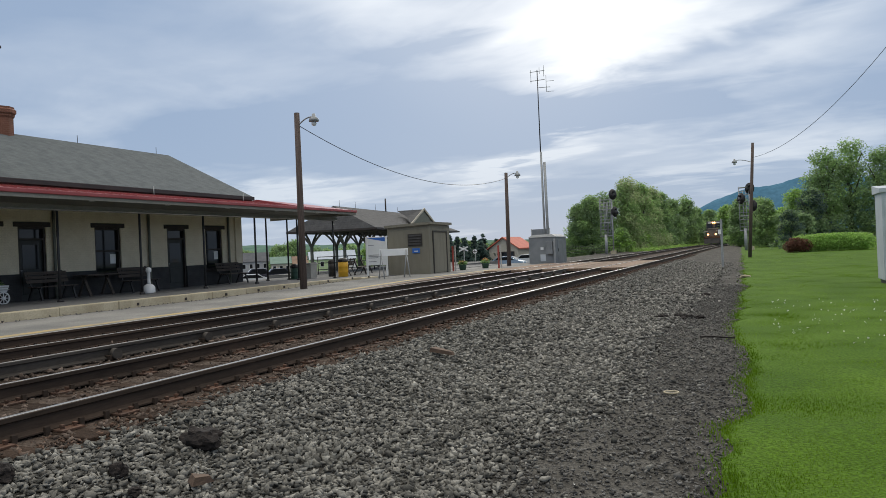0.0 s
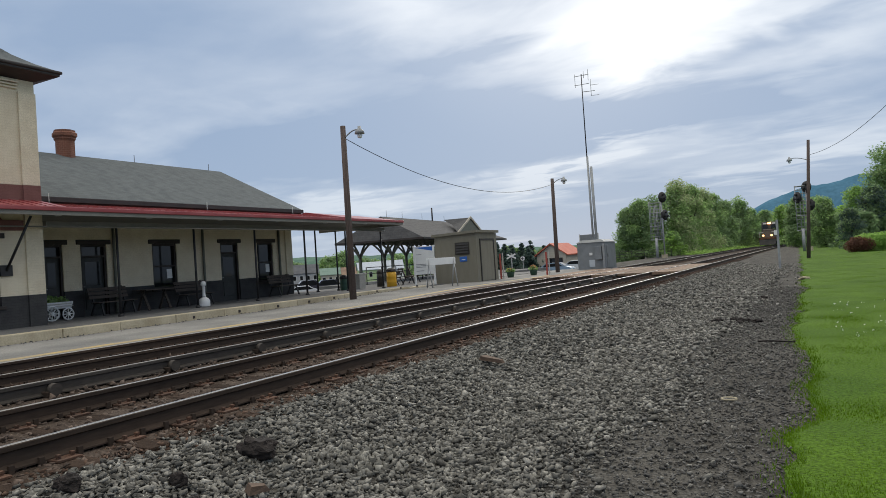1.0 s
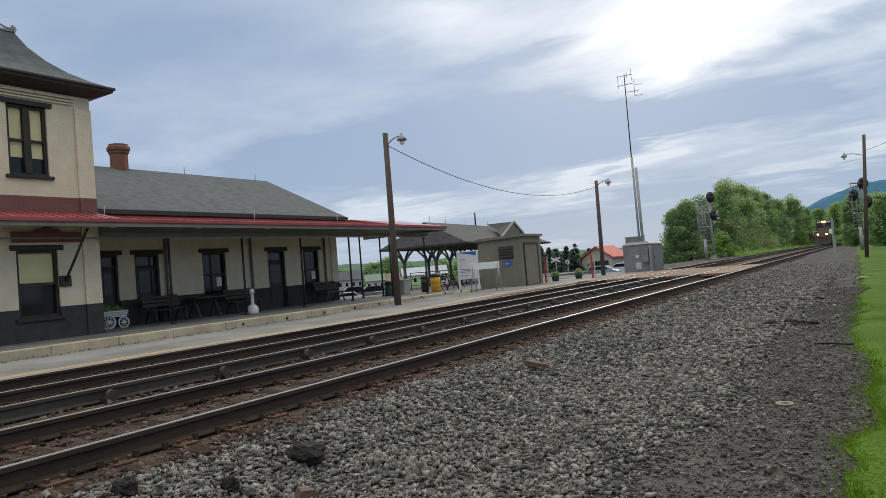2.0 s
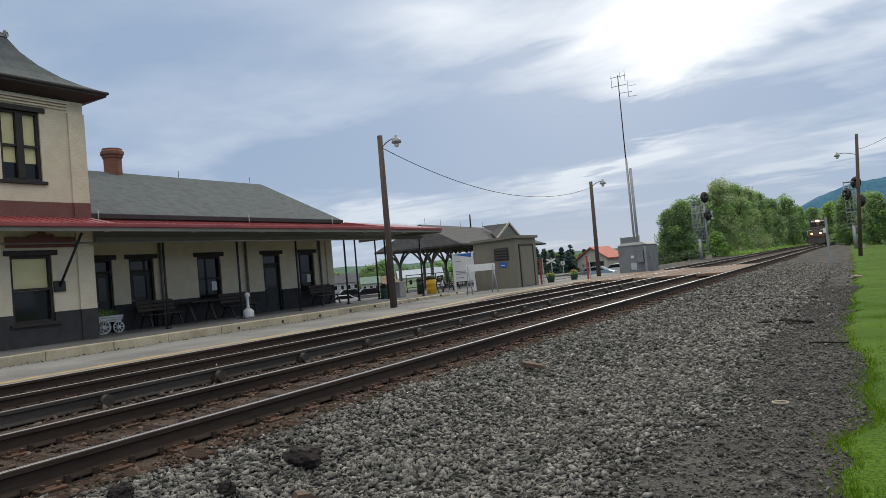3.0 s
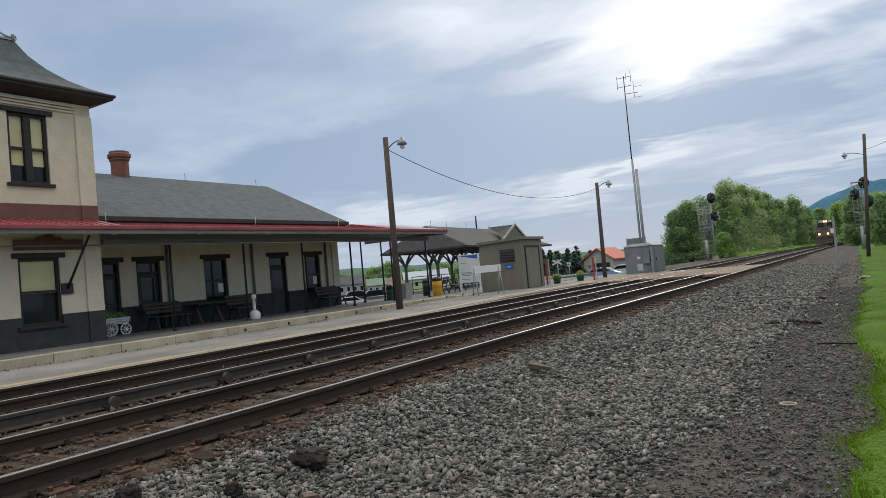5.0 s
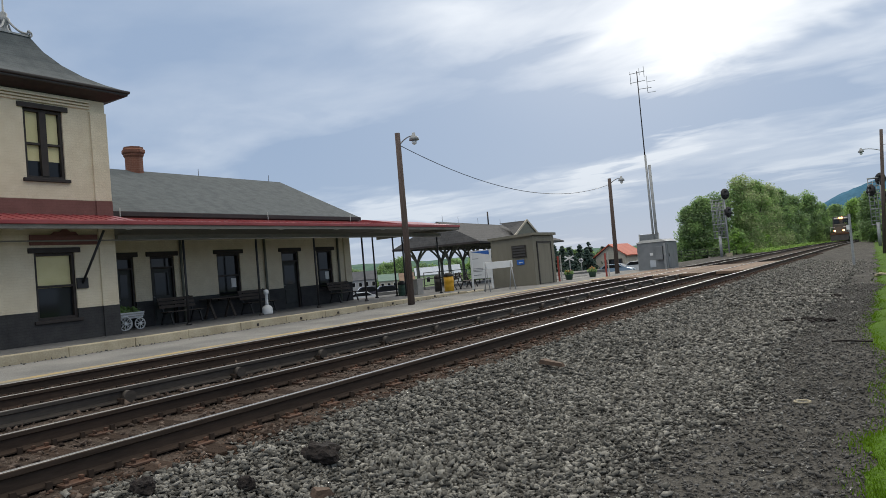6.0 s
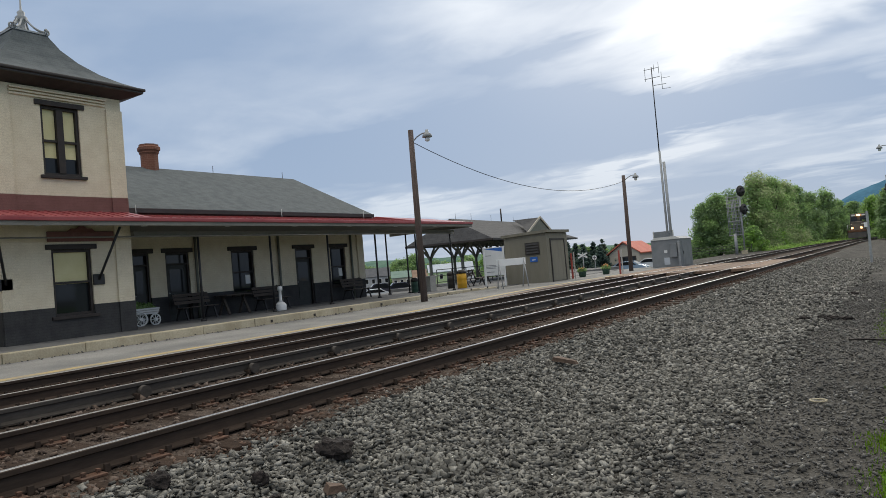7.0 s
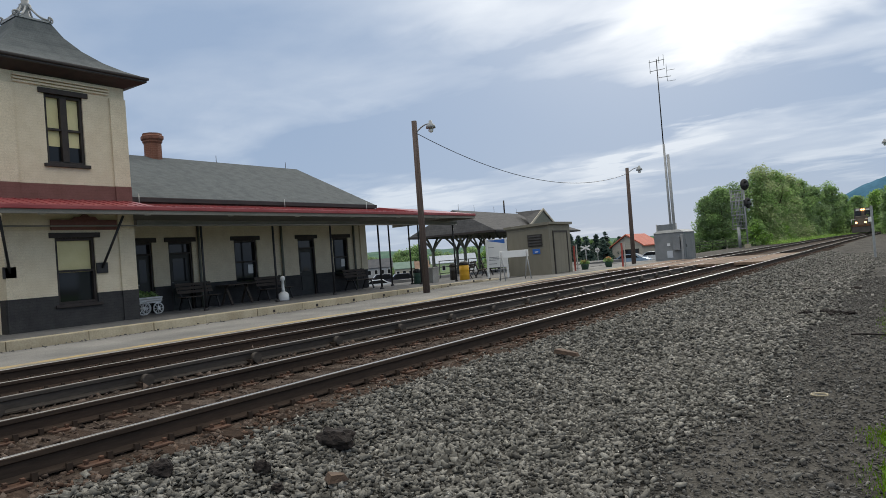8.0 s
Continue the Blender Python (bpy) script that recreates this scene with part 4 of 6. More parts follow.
def radio_cabinet():
    c = bare("equipment_cabinet", (0, 0, 0), "large gray metal equipment cabinet beside the crossing", "cabinet")
    x0, x1, y0, y1 = -13.75, -11.9, 43.8, 46.4
    part("body", box(B(), x0, x1, y0, y1, -0.1, 1.68, 0.02), M_CABINET, c)
    part("roof", hull_box(B(), [(x0 - 0.06, y0 - 0.06, 1.68), (x1 + 0.06, y0 - 0.06, 1.68), (x1 + 0.06, y1 + 0.06, 1.68), (x0 - 0.06, y1 + 0.06, 1.68)],
                          [(x0 + 0.3, y0 + 0.1, 1.86), (x1 - 0.3, y0 + 0.1, 1.86), (x1 - 0.3, y1 - 0.1, 1.86), (x0 + 0.3, y1 - 0.1, 1.86)]), M_CABINET, c)
    part("side_box", box(B(), x1 - 0.62, x1 - 0.2, y0 - 0.22, y0, 0.55, 1.4, 0.02), M_CABINET, c)
    part("riser", box(B(), x1 - 0.16, x1 - 0.03, y0 - 0.14, y0, -0.1, 1.55, 0.02), M_GALV, c)
    part("notice", box(B(), -12.95, -12.75, y0 - 0.02, y0 - 0.002, 0.85, 1.02), M_WHITE, c)
    part("notice", box(B(), -12.98, -12.62, y0 - 0.02, y0 - 0.002, 0.1, 0.55), M_SILVER, c)
    part("door", box(B(), x1, x1 + 0.03, y0 + 0.3, y0 + 1.5, 0.0, 1.5, 0.01), M_CABINET, c)
    part("handle", box(B(), x1 + 0.03, x1 + 0.06, y0 + 0.4, y0 + 0.45, 0.7, 0.9), M_BLACK, c)
    m = bare("radio_mast", (-12.85, 44.6, 1.8), "tall slim radio mast with a bare dipole antenna", "mast")
    part("lower_pole", tube(B(), (0.22, 0, -1.6), (0.18, 0, 4.9), 0.09), M_GALV, m)
    part("lower_pole", tube(B(), (0.0, 0, -1.6), (-0.03, 0, 5.6), 0.07), M_GALV, m)
    part("upper_pole", tube(B(), (-0.05, 0, 5.6), (-0.05, 0, 11.1), 0.04, 0.03), M_POST, m)
    bm = B()
    for z in (10.4, 11.0):
        tube(bm, (-0.55, 0, z), (0.45, 0, z), 0.02)
    for x, a, b in ((-0.5, 10.25, 11.15), (0.1, 10.8, 11.25), (0.4, 10.6, 11.35)):
        tube(bm, (x, 0, a), (x, 0, b), 0.016)
    tube(bm, (0.0, 0, 9.9), (0.75, 0.2, 9.9), 0.02)
    for z in (9.6, 10.3):
        tube(bm, (0.5, 0.15, z), (1.0, 0.25, z), 0.014)
    tube(bm, (0.5, 0.15, 9.6), (0.5, 0.15, 10.7), 0.016)
    part("antenna", bm, M_GALV, m)


radio_cabinet()


def signal_mast(base, heads, height, c0, c1, label):
    """A mast with a caged ladder from x = c0 to c1 beside it; heads are turned towards the line."""
    s = bare("railway_signal", base, label, "railway signal", "railway signals")
    part("mast", tube(B(), (0, 0, -0.2), (0, 0, height), 0.085), M_GALV, s)
    part("base", box(B(), -0.3, 0.3, -0.3, 0.3, -0.2, 0.35, 0.03), M_KERB, s)
    mid = (c0 + c1) / 2
    lad = part("ladder", tube(B(), (mid, 0, -0.2), (mid, 0, 2.4), 0.17), M_GALV, s)
    for x in (c0, mid - 0.12, mid + 0.2, c1):
        for y in (0.0, 0.75):
            part("stile", tube(B(), (x, y, 2.2), (x, y, height - (0.1 if x in (c0, c1) else 0.5)), 0.038, n=8), M_GALV, lad)
    z, k = 2.2, 0
    while z < height - 0.05:
        bm = B()
        r = 0.06 if k % 4 == 0 else 0.03
        for y in (0, 0.75):
            tube(bm, (c0 - 0.05, y, z), (c1 + 0.05, y, z), r, n=6)
        for x in (c0, c1):
            tube(bm, (x, 0, z), (x, 0.75, z), r, n=6)
        part("rung", bm, M_GALV, lad)
        z += 0.41
        k += 1
    for x, z, turn in heads:
        m = pose(x, -0.05, z, 0, 0, turn)
        hd = part("signal_head", bmesh_moved(lathe(B(), [(0.0, 0.0), (0.6, 0.0), (0.66, 0.03), (0.64, 0.1), (0.0, 0.12)], 28), m @ pose(0, 0, 0, 90, 0, 0)), M_BLACK, s, "round black signal target")
        for a in range(3):
            v = math.radians(90 + 120 * a)
            part("hood", bmesh_moved(tube(B(), (0.3 * math.cos(v), -0.35, 0.3 * math.sin(v)), (0.3 * math.cos(v), -0.1, 0.3 * math.sin(v)), 0.13, n=12), m), M_BLACK, hd)
        part("signal_case", bmesh_moved(box(B(), -0.2, 0.2, 0.02, 0.35, -0.35, 0.35, 0.03), m), M_BLACK, hd)


def bmesh_moved(bm, m):
    bmesh.ops.transform(bm, matrix=m, verts=bm.verts)
    return bm


signal_mast((-16.1, 86.0, -0.2), [(0.12, 7.3, 58), (0.30, 5.15, 72)], 7.0, -1.5, -0.25, "galvanised railway signal mast with ladder and black heads")
signal_mast((-0.55, 86.0, -0.3), [(0.1, 6.95, -42), (-0.85, 5.85, -55), (0.4, 4.95, -55)], 7.3, -1.1, 0.0, "galvanised railway signal mast with three black heads")


def marker_post():
    p = bare("marker_post", (-1.62, 37.97, -0.43), "slim white railway marker post", "post")
    part("shaft", box(B(), -0.055, 0.055, -0.045, 0.045, -0.1, 2.5, 0.01), M_GALV, p)
    part("plate", box(B(), -0.16, -0.02, -0.07, -0.05, 1.75, 1.98, 0.01), M_WHITE, p)


marker_post()


def silver_cabinet():
    c = bare("silver_cabinet", (3.24, 22.7, -0.41), "silver painted steel equipment cabinet standing on the lawn", "cabinet")
    part("body", box(B(), 0, 2.2, 0, 1.2, 0.12, 2.6, 0.02), M_SILVER, c)
    part("lid", hull_box(B(), [(-0.06, -0.06, 2.6), (2.26, -0.06, 2.6), (2.26, 1.26, 2.6), (-0.06, 1.26, 2.6)],
                         [(-0.06, -0.06, 2.72), (2.26, -0.06, 2.72), (2.26, 1.26, 2.86), (-0.06, 1.26, 2.86)]), M_SILVER, c)
    for x in (0.15, 2.05):
        part("foot", box(B(), x - 0.1, x + 0.1, 0.1, 1.1, -0.05, 0.12), M_BLACK, c)
    d = part("door", box(B(), 0.06, 1.1, -0.03, 0, 0.25, 2.5, 0.01), M_SILVER, c)
    part("latch", box(B(), 0.2, 0.42, -0.08, -0.03, 1.28, 1.36, 0.01), M_BLACK, d)
    for z in (0.5, 0.56, 0.62, 2.15, 2.21):
        part("vent_slot", box(B(), 0.15, 0.24, -0.045, -0.03, z, z + 0.025), M_WHITE, d)
        part("vent_slot", box(B(), 0.45, 0.54, -0.045, -0.03, z, z + 0.025), M_WHITE, d)


silver_cabinet()


# ---- on the platform ----
M_BENCH = mat("weathered_bench_slats", (0.05, 0.04, 0.034), (0.085, 0.068, 0.057), 4, 0.8, 0.2, 0.0, 30, 0.2, (6, 0.6, 6))
M_FLOWER = mat("mixed_flower_heads", (0.45, 0.12, 0.10), (0.55, 0.40, 0.10), 9, 0.7, 0.0, jitter=0.4, island=True)
M_TERRACOTTA = mat("dark_green_planter", (0.03, 0.07, 0.05), (0.04, 0.09, 0.06), 4, 0.6, 0.1)
M_CONC = mat("pale_cast_concrete", (0.36, 0.35, 0.33), (0.45, 0.44, 0.41), 3, 0.9, 0.3, grain=40)


def bench():
    b = bare("platform_bench", (0, 0, 0), "dark slatted wooden bench on iron ends", "bench", "benches on the platform")
    for k in range(4):
        part("seat_slat", box(B(), 0.08 + k * 0.11, 0.17 + k * 0.11, -0.72, 0.72, 0.42, 0.45, 0.006), M_BENCH, b)
    for k in range(3):
        z = 0.56 + k * 0.13
        x = -0.0 - k * 0.045
        part("back_slat", hull_box(B(), [(x, -0.72, z), (x + 0.03, -0.72, z), (x + 0.03, 0.72, z), (x, 0.72, z)],
                                   [(x - 0.04, -0.72, z + 0.1), (x - 0.01, -0.72, z + 0.1), (x - 0.01, 0.72, z + 0.1), (x - 0.04, 0.72, z + 0.1)]), M_BENCH, b)
    for y in (-0.58, 0.58):
        bm = B()
        beam(bm, (0.55, y, 0.0), (0.40, y, 0.42), 0.05, 0.05)
        beam(bm, (-0.12, y, 0.0), (0.1, y, 0.42), 0.05, 0.05)
        beam(bm, (0.02, y, 0.41), (0.52, y, 0.41), 0.05, 0.04)
        beam(bm, (0.04, y, 0.4), (-0.14, y, 0.94), 0.05, 0.04)
        part("bench_end", bm, M_POST, b)
    return b


first = bench()
first.matrix_basis = pose(-20.95, 14.9, 0.06)
for x, y, z, r in ((-20.95, 18.35, 0.06, 0), (-20.95, 23.3, 0.06, 0), (-20.6, 33.2, -0.05, 30), (-21.4, 35.2, -0.05, 30), (-20.2, 32.0, -0.05, 200)):
    copy_thing(first, pose(x, y, z, 0, 0, r))


def picnic_table():
    t = bare("picnic_table", (-20.9, 16.65, 0.06), "dark wooden table against the station wall", "table")
    for k in range(4):
        part("top_board", box(B(), -0.38 + k * 0.19, -0.2 + k * 0.19, -0.6, 0.6, 0.70, 0.74, 0.006), M_BENCH, t)
    for y in (-0.45, 0.45):
        part("leg", beam(B(), (-0.3, y, 0.0), (0.05, y, 0.7), 0.05, 0.09), M_BENCH, t)
        part("leg", beam(B(), (0.3, y, 0.0), (-0.05, y, 0.7), 0.09, 0.05), M_BENCH, t)


picnic_table()


def ash_receptacle():
    a = bare("ash_receptacle", (-19.2, 17.38, 0.06), "white smokers' receptacle with a narrow neck", "ashtray")
    part("base", lathe(B(), [(0.19, 0.0), (0.2, 0.03), (0.2, 0.2), (0.15, 0.28), (0.07, 0.33)], 20), M_WHITE, a)
    part("neck", lathe(B(), [(0.07, 0.33), (0.055, 0.42), (0.055, 0.72), (0.085, 0.74), (0.095, 0.80), (0.085, 0.87), (0.04, 0.9)], 16), M_WHITE, a)


ash_receptacle()


def leaf_cloud(centres, radii, count, size, seed, flat=0.75):
    """Loose leaf quads round a set of clump centres; returns vertices and faces."""
    rs = np.random.RandomState(seed)
    c = np.asarray(centres, float)
    r = np.asarray(radii, float)
    pick = rs.choice(len(c), count, p=r ** 2 / np.sum(r ** 2))
    d = rs.normal(size=(count, 3))
    d /= np.linalg.norm(d, axis=1, keepdims=True)
    rad = r[pick] * (0.45 + 0.75 * rs.rand(count) ** 0.7)
    p = c[pick] + d * rad[:, None] * np.array([1, 1, flat])
    n = 0.7 * d + 0.6 * rs.normal(size=(count, 3)) + np.array([0, 0, 0.9])
    n /= np.linalg.norm(n, axis=1, keepdims=True)
    u = np.cross(n, rs.normal(size=(count, 3)))
    u /= np.linalg.norm(u, axis=1, keepdims=True)
    v = np.cross(n, u)
    s = size * (0.55 + 0.9 * rs.rand(count))[:, None]
    quad = np.stack([p - u * s, p - v * s * 0.55 + n * s * 0.15, p + u * s, p + v * s * 0.55 - n * s * 0.15], 1)
    return quad.reshape(-1, 3), np.arange(count * 4).reshape(-1, 4)


def array_mesh(name, verts, faces, material):
    me = bpy.data.meshes.new(name)
    k = faces.shape[1]
    me.vertices.add(len(verts))
    me.vertices.foreach_set("co", np.asarray(verts, np.float32).ravel())
    me.loops.add(faces.size)
    me.loops.foreach_set("vertex_index", faces.astype(np.int32).ravel())
    me.polygons.add(len(faces))
    me.polygons.foreach_set("loop_start", np.arange(0, faces.size, k, dtype=np.int32))
    me.update(calc_edges=True)
    me.materials.append(material)
    return me


def array_part(name, vf, material, parent, label=""):
    ob = new(name, array_mesh(name, vf[0], vf[1], material))
    ob.parent = parent
    if label:
        tagged(ob, label)
    return ob


def flower_wagon():
    w = bare("flower_wagon", (-21.0, 12.98, 0.06), "small white wooden wagon planted with greenery", "wagon")
    body = part("body", hull_box(B(), [(-0.3, -0.42, 0.36), (0.3, -0.42, 0.36), (0.3, 0.42, 0.36), (-0.3, 0.42, 0.36)],
                                 [(-0.34, -0.47, 0.56), (0.34, -0.47, 0.56), (0.34, 0.47, 0.56), (-0.34, 0.47, 0.56)]), M_WHITE, w)
    for z in (0.42, 0.49):
        part("board_line", box(B(), 0.335, 0.35, -0.46, 0.46, z, z + 0.02), M_CONC, body)
    for x in (-0.36, 0.36):
        for y, r in ((-0.25, 0.22), (0.27, 0.175)):
            bm = B()
            pts = [(x, y + r * math.cos(a), r + r * math.sin(a)) for a in [i * math.pi / 10 for i in range(21)]]
            path_tube(bm, pts, 0.022, 6)
            wh = part("wheel", bm, M_WHITE, w, "white spoked wheel")
            for i in range(8):
                a = i * math.pi / 4
                part("spoke", tube(B(), (x, y, r), (x, y + r * math.cos(a), r + r * math.sin(a)), 0.013, n=6), M_WHITE, wh)
            part("hub", tube(B(), (x - 0.05, y, r), (x + 0.05, y, r), 0.05), M_WHITE, wh)
    array_part("foliage", leaf_cloud([(0, -0.3, 0.6), (0, 0, 0.62), (0, 0.3, 0.6)], [0.17, 0.18, 0.16], 260, 0.06, 5), M_LEAF[1], w)


flower_wagon()


def barrel(at, material, lid, label, h=0.88, r=0.29):
    b = bare("waste_barrel", at, label, "waste bin", "waste bins on the platform")
    part("drum", lathe(B(), [(r * 0.95, 0), (r, 0.02), (r, h * 0.3), (r * 1.03, h * 0.33), (r, h * 0.36), (r, h * 0.64), (r * 1.03, h * 0.67), (r, h * 0.7), (r, h)], 24), material, b)
    l = part("lid", lathe(B(), [(r * 1.04, h), (r * 1.04, h + 0.05), (r * 0.8, h + 0.16), (r * 0.55, h + 0.2)], 24), lid, b, "black domed lid")
    part("opening", box(B(), -r * 0.5, r * 0.5, -r * 1.02, -r * 0.6, h + 0.05, h + 0.12, 0.01), lid, l)


barrel((-19.8, 30.6, -0.05), M_BARREL, M_BLACK, "bright yellow barrel waste bin with a black lid", 0.78, 0.26)
barrel((-21.0, 31.35, -0.05), M_BLACK, M_BLACK, "black barrel waste bin beside the yellow one", 0.72, 0.2)
barrel((-20.6, 27.5, 0.0), M_TERRACOTTA, M_BLACK, "dark green waste bin by the canopy post", 0.55, 0.2)


def concrete_box():
    c = bare("concrete_planter", (-20.6, 28.7, -0.03), "pale cast concrete planter box", "planter")
    part("trough", hull_box(B(), [(-0.27, -0.25, 0), (0.27, -0.25, 0), (0.27, 0.25, 0), (-0.27, 0.25, 0)],
                            [(-0.3, -0.28, 0.72), (0.3, -0.28, 0.72), (0.3, 0.28, 0.72), (-0.3, 0.28, 0.72)]), M_CONC, c)
    part("rim", box(B(), -0.33, 0.33, -0.31, 0.31, 0.72, 0.79, 0.02), M_CONC, c)


concrete_box()


def planter(at, seed):
    p = bare("flower_planter", at, "dark green round planter full of flowers", "planter", "flower planters by the crossing")
    part("pot", lathe(B(), [(0.17, 0), (0.22, 0.27), (0.24, 0.3), (0.2, 0.3)], 18), M_TERRACOTTA, p)
    array_part("foliage", leaf_cloud([(0, 0, 0.38), (0.1, 0.1, 0.38), (-0.1, 0, 0.4)], [0.19, 0.15, 0.15], 260, 0.05, seed), M_LEAF[1], p)
    array_part("flowers", leaf_cloud([(0, 0, 0.5), (0.1, 0, 0.47), (-0.12, 0, 0.47)], [0.13, 0.11, 0.11], 50, 0.045, seed + 1), M_FLOWER, p)


planter((-15.1, 35.6, -0.05), 11)
planter((-14.5, 37.6, -0.05), 21)


def crossing_post(at, cross, h):
    p = bare("crossing_post", at, "red painted crossing post" + (" with a white crossbuck" if cross else " beside the track crossing"), "post", "crossing posts")
    part("shaft", box(B(), -0.045, 0.045, -0.035, 0.035, 0, h, 0.01), M_SIGNALRED, p)
    part("backing", box(B(), 0.12, 0.17, -0.03, 0.03, 0, h + 0.05), M_CONC, p)


crossing_post((-14.95, 33.95, -0.05), False, 1.35)
crossing_post((-13.3, 36.6, -0.05), False, 1.3)


def crossbuck():
    c = bare("crossbuck", (-20.2, 48.0, ground_z(-20.2, 48.0) - 0.05), "white crossbuck sign on a post behind the platform", "sign")
    part("post", tube(B(), (0, 0, 0), (0, 0, 1.95), 0.04), M_GALV, c)
    for s in (-1, 1):
        part("blade", beam(B(), (-0.36, -0.06 - 0.02 * s, 1.72 - 0.16 * s), (0.36, -0.06 - 0.02 * s, 1.72 + 0.16 * s), 0.02, 0.11), M_WHITE, c)
    r = bare("round_sign", (-22.3, 55.5, ground_z(-22.3, 55.5) - 0.05), "small round white sign on a post", "sign")
    part("post", tube(B(), (0, 0, 0), (0, 0, 2.45), 0.03), M_GALV, r)
    part("disc", tube(B(), (0, -0.07, 2.25), (0, -0.04, 2.25), 0.2, n=24), M_WHITE, r)
    part("cross_bar", box(B(), -0.17, 0.17, -0.08, -0.071, 2.23, 2.27), M_BLACK, r)
    part("cross_bar", box(B(), -0.02, 0.02, -0.084, -0.0805, 2.08, 2.42), M_BLACK, r)


crossbuck()


def road_sign():
    s = bare("sign_on_posts", (-15.35, 52.0, ground_z(-15.35, 52.0) - 0.05), "gray sign board on two thin posts", "sign")
    for x in (-0.7, 0.75):
        part("post", tube(B(), (x, 0, 0), (x, 0, 3.05), 0.05), M_GALV, s)
    part("board", box(B(), -0.65, 0.7, -0.05, 0, 2.3, 3.0, 0.01), M_CABINET, s)


road_sign()


def fence(at, along, n, step):
    f = bare("platform_fence", at, "dark pipe railing along the back of the platform", "fence", turn=along)
    for k in range(n + 1):
        part("post", tube(B(), (0, k * step, 0), (0, k * step, 1.1), 0.03), M_POST, f)
    for z in (0.3, 0.7, 1.08):
        part("rail", tube(B(), (0, 0, z), (0, n * step, z), 0.025), M_POST, f)


fence((-24.45, 35.0, -0.06), 0, 6, 1.7)
fence((-16.5, 92.5, -0.3), 62, 6, 2.2)


def crossing():
    c = bare("track_crossing", (0, 0, 0), "weathered timber planks of a crossing over the tracks", "crossing", kind="structure")
    rng = random.Random(8)
    spans = [(-5.02 + 0.0, -4.1), (-6.53, -5.26), (-9.32, -6.78), (-10.85, -9.58), (-12.25, -11.1)]
    for a, b in spans:
        n = max(1, round((b - a) / 0.26))
        w = (b - a) / n
        if a > -5.1:
            continue
        for k in range(n):
            off = rng.uniform(-0.08, 0.08)
            bm = box(B(), a + k * w + 0.008, a + (k + 1) * w - 0.008, 31.5 + off, 42.0 + off, -0.12, -0.006 + rng.uniform(-0.006, 0.004), 0.008)
            part("plank", bm, M_CROSSING, c)


crossing()


# ---- behind the platform ----
M_HOUSEWALL = mat("pale_beige_siding", (0.42, 0.39, 0.32), (0.48, 0.45, 0.38), 1.5, 0.85, 0.1, stretch=(0.4, 0.4, 7))
M_GREENWALL = mat("pale_green_siding", (0.42, 0.56, 0.28), (0.47, 0.60, 0.33), 1.5, 0.85, 0.1, stretch=(0.4, 0.4, 7))
M_GRAYWALL = mat("light_gray_siding", (0.34, 0.35, 0.36), (0.40, 0.41, 0.42), 1.5, 0.85, 0.1, stretch=(0.4, 0.4, 7))
M_ROOFRED = mat("orange_red_roofing", (0.42, 0.10, 0.06), (0.48, 0.13, 0.08), 1, 0.7, 0.1)
M_ROOFGRAY = mat("gray_roofing", (0.09, 0.095, 0.105), (0.12, 0.125, 0.135), 1, 0.9, 0.2)
M_ROOFGREEN = mat("pale_green_roofing", (0.16, 0.24, 0.20), (0.20, 0.28, 0.24), 1, 0.8, 0.2)
M_ROOFTAN = mat("tan_roofing", (0.22, 0.15, 0.11), (0.27, 0.19, 0.14), 1, 0.9, 0.2)
M_ROOFMETAL = mat("pale_metal_roofing", (0.40, 0.45, 0.52), (0.46, 0.51, 0.57), 1, 0.5, 0.05)
M_CARBLUE = mat("light_blue_car_paint", (0.26, 0.36, 0.47), (0.28, 0.38, 0.49), 1, 0.25, 0.0, 0.2, spread=0.02)
M_CARWHITE = mat("white_car_paint", (0.58, 0.60, 0.62), (0.62, 0.64, 0.65), 1, 0.25, 0.0, spread=0.02)
M_CARDARK = mat("dark_car_paint", (0.03, 0.03, 0.045), (0.04, 0.04, 0.055), 1, 0.25, 0.0, spread=0.02)
M_TYRE = mat("tyre_rubber", (0.012, 0.012, 0.012), (0.02, 0.02, 0.02), 8, 0.85, 0.1)


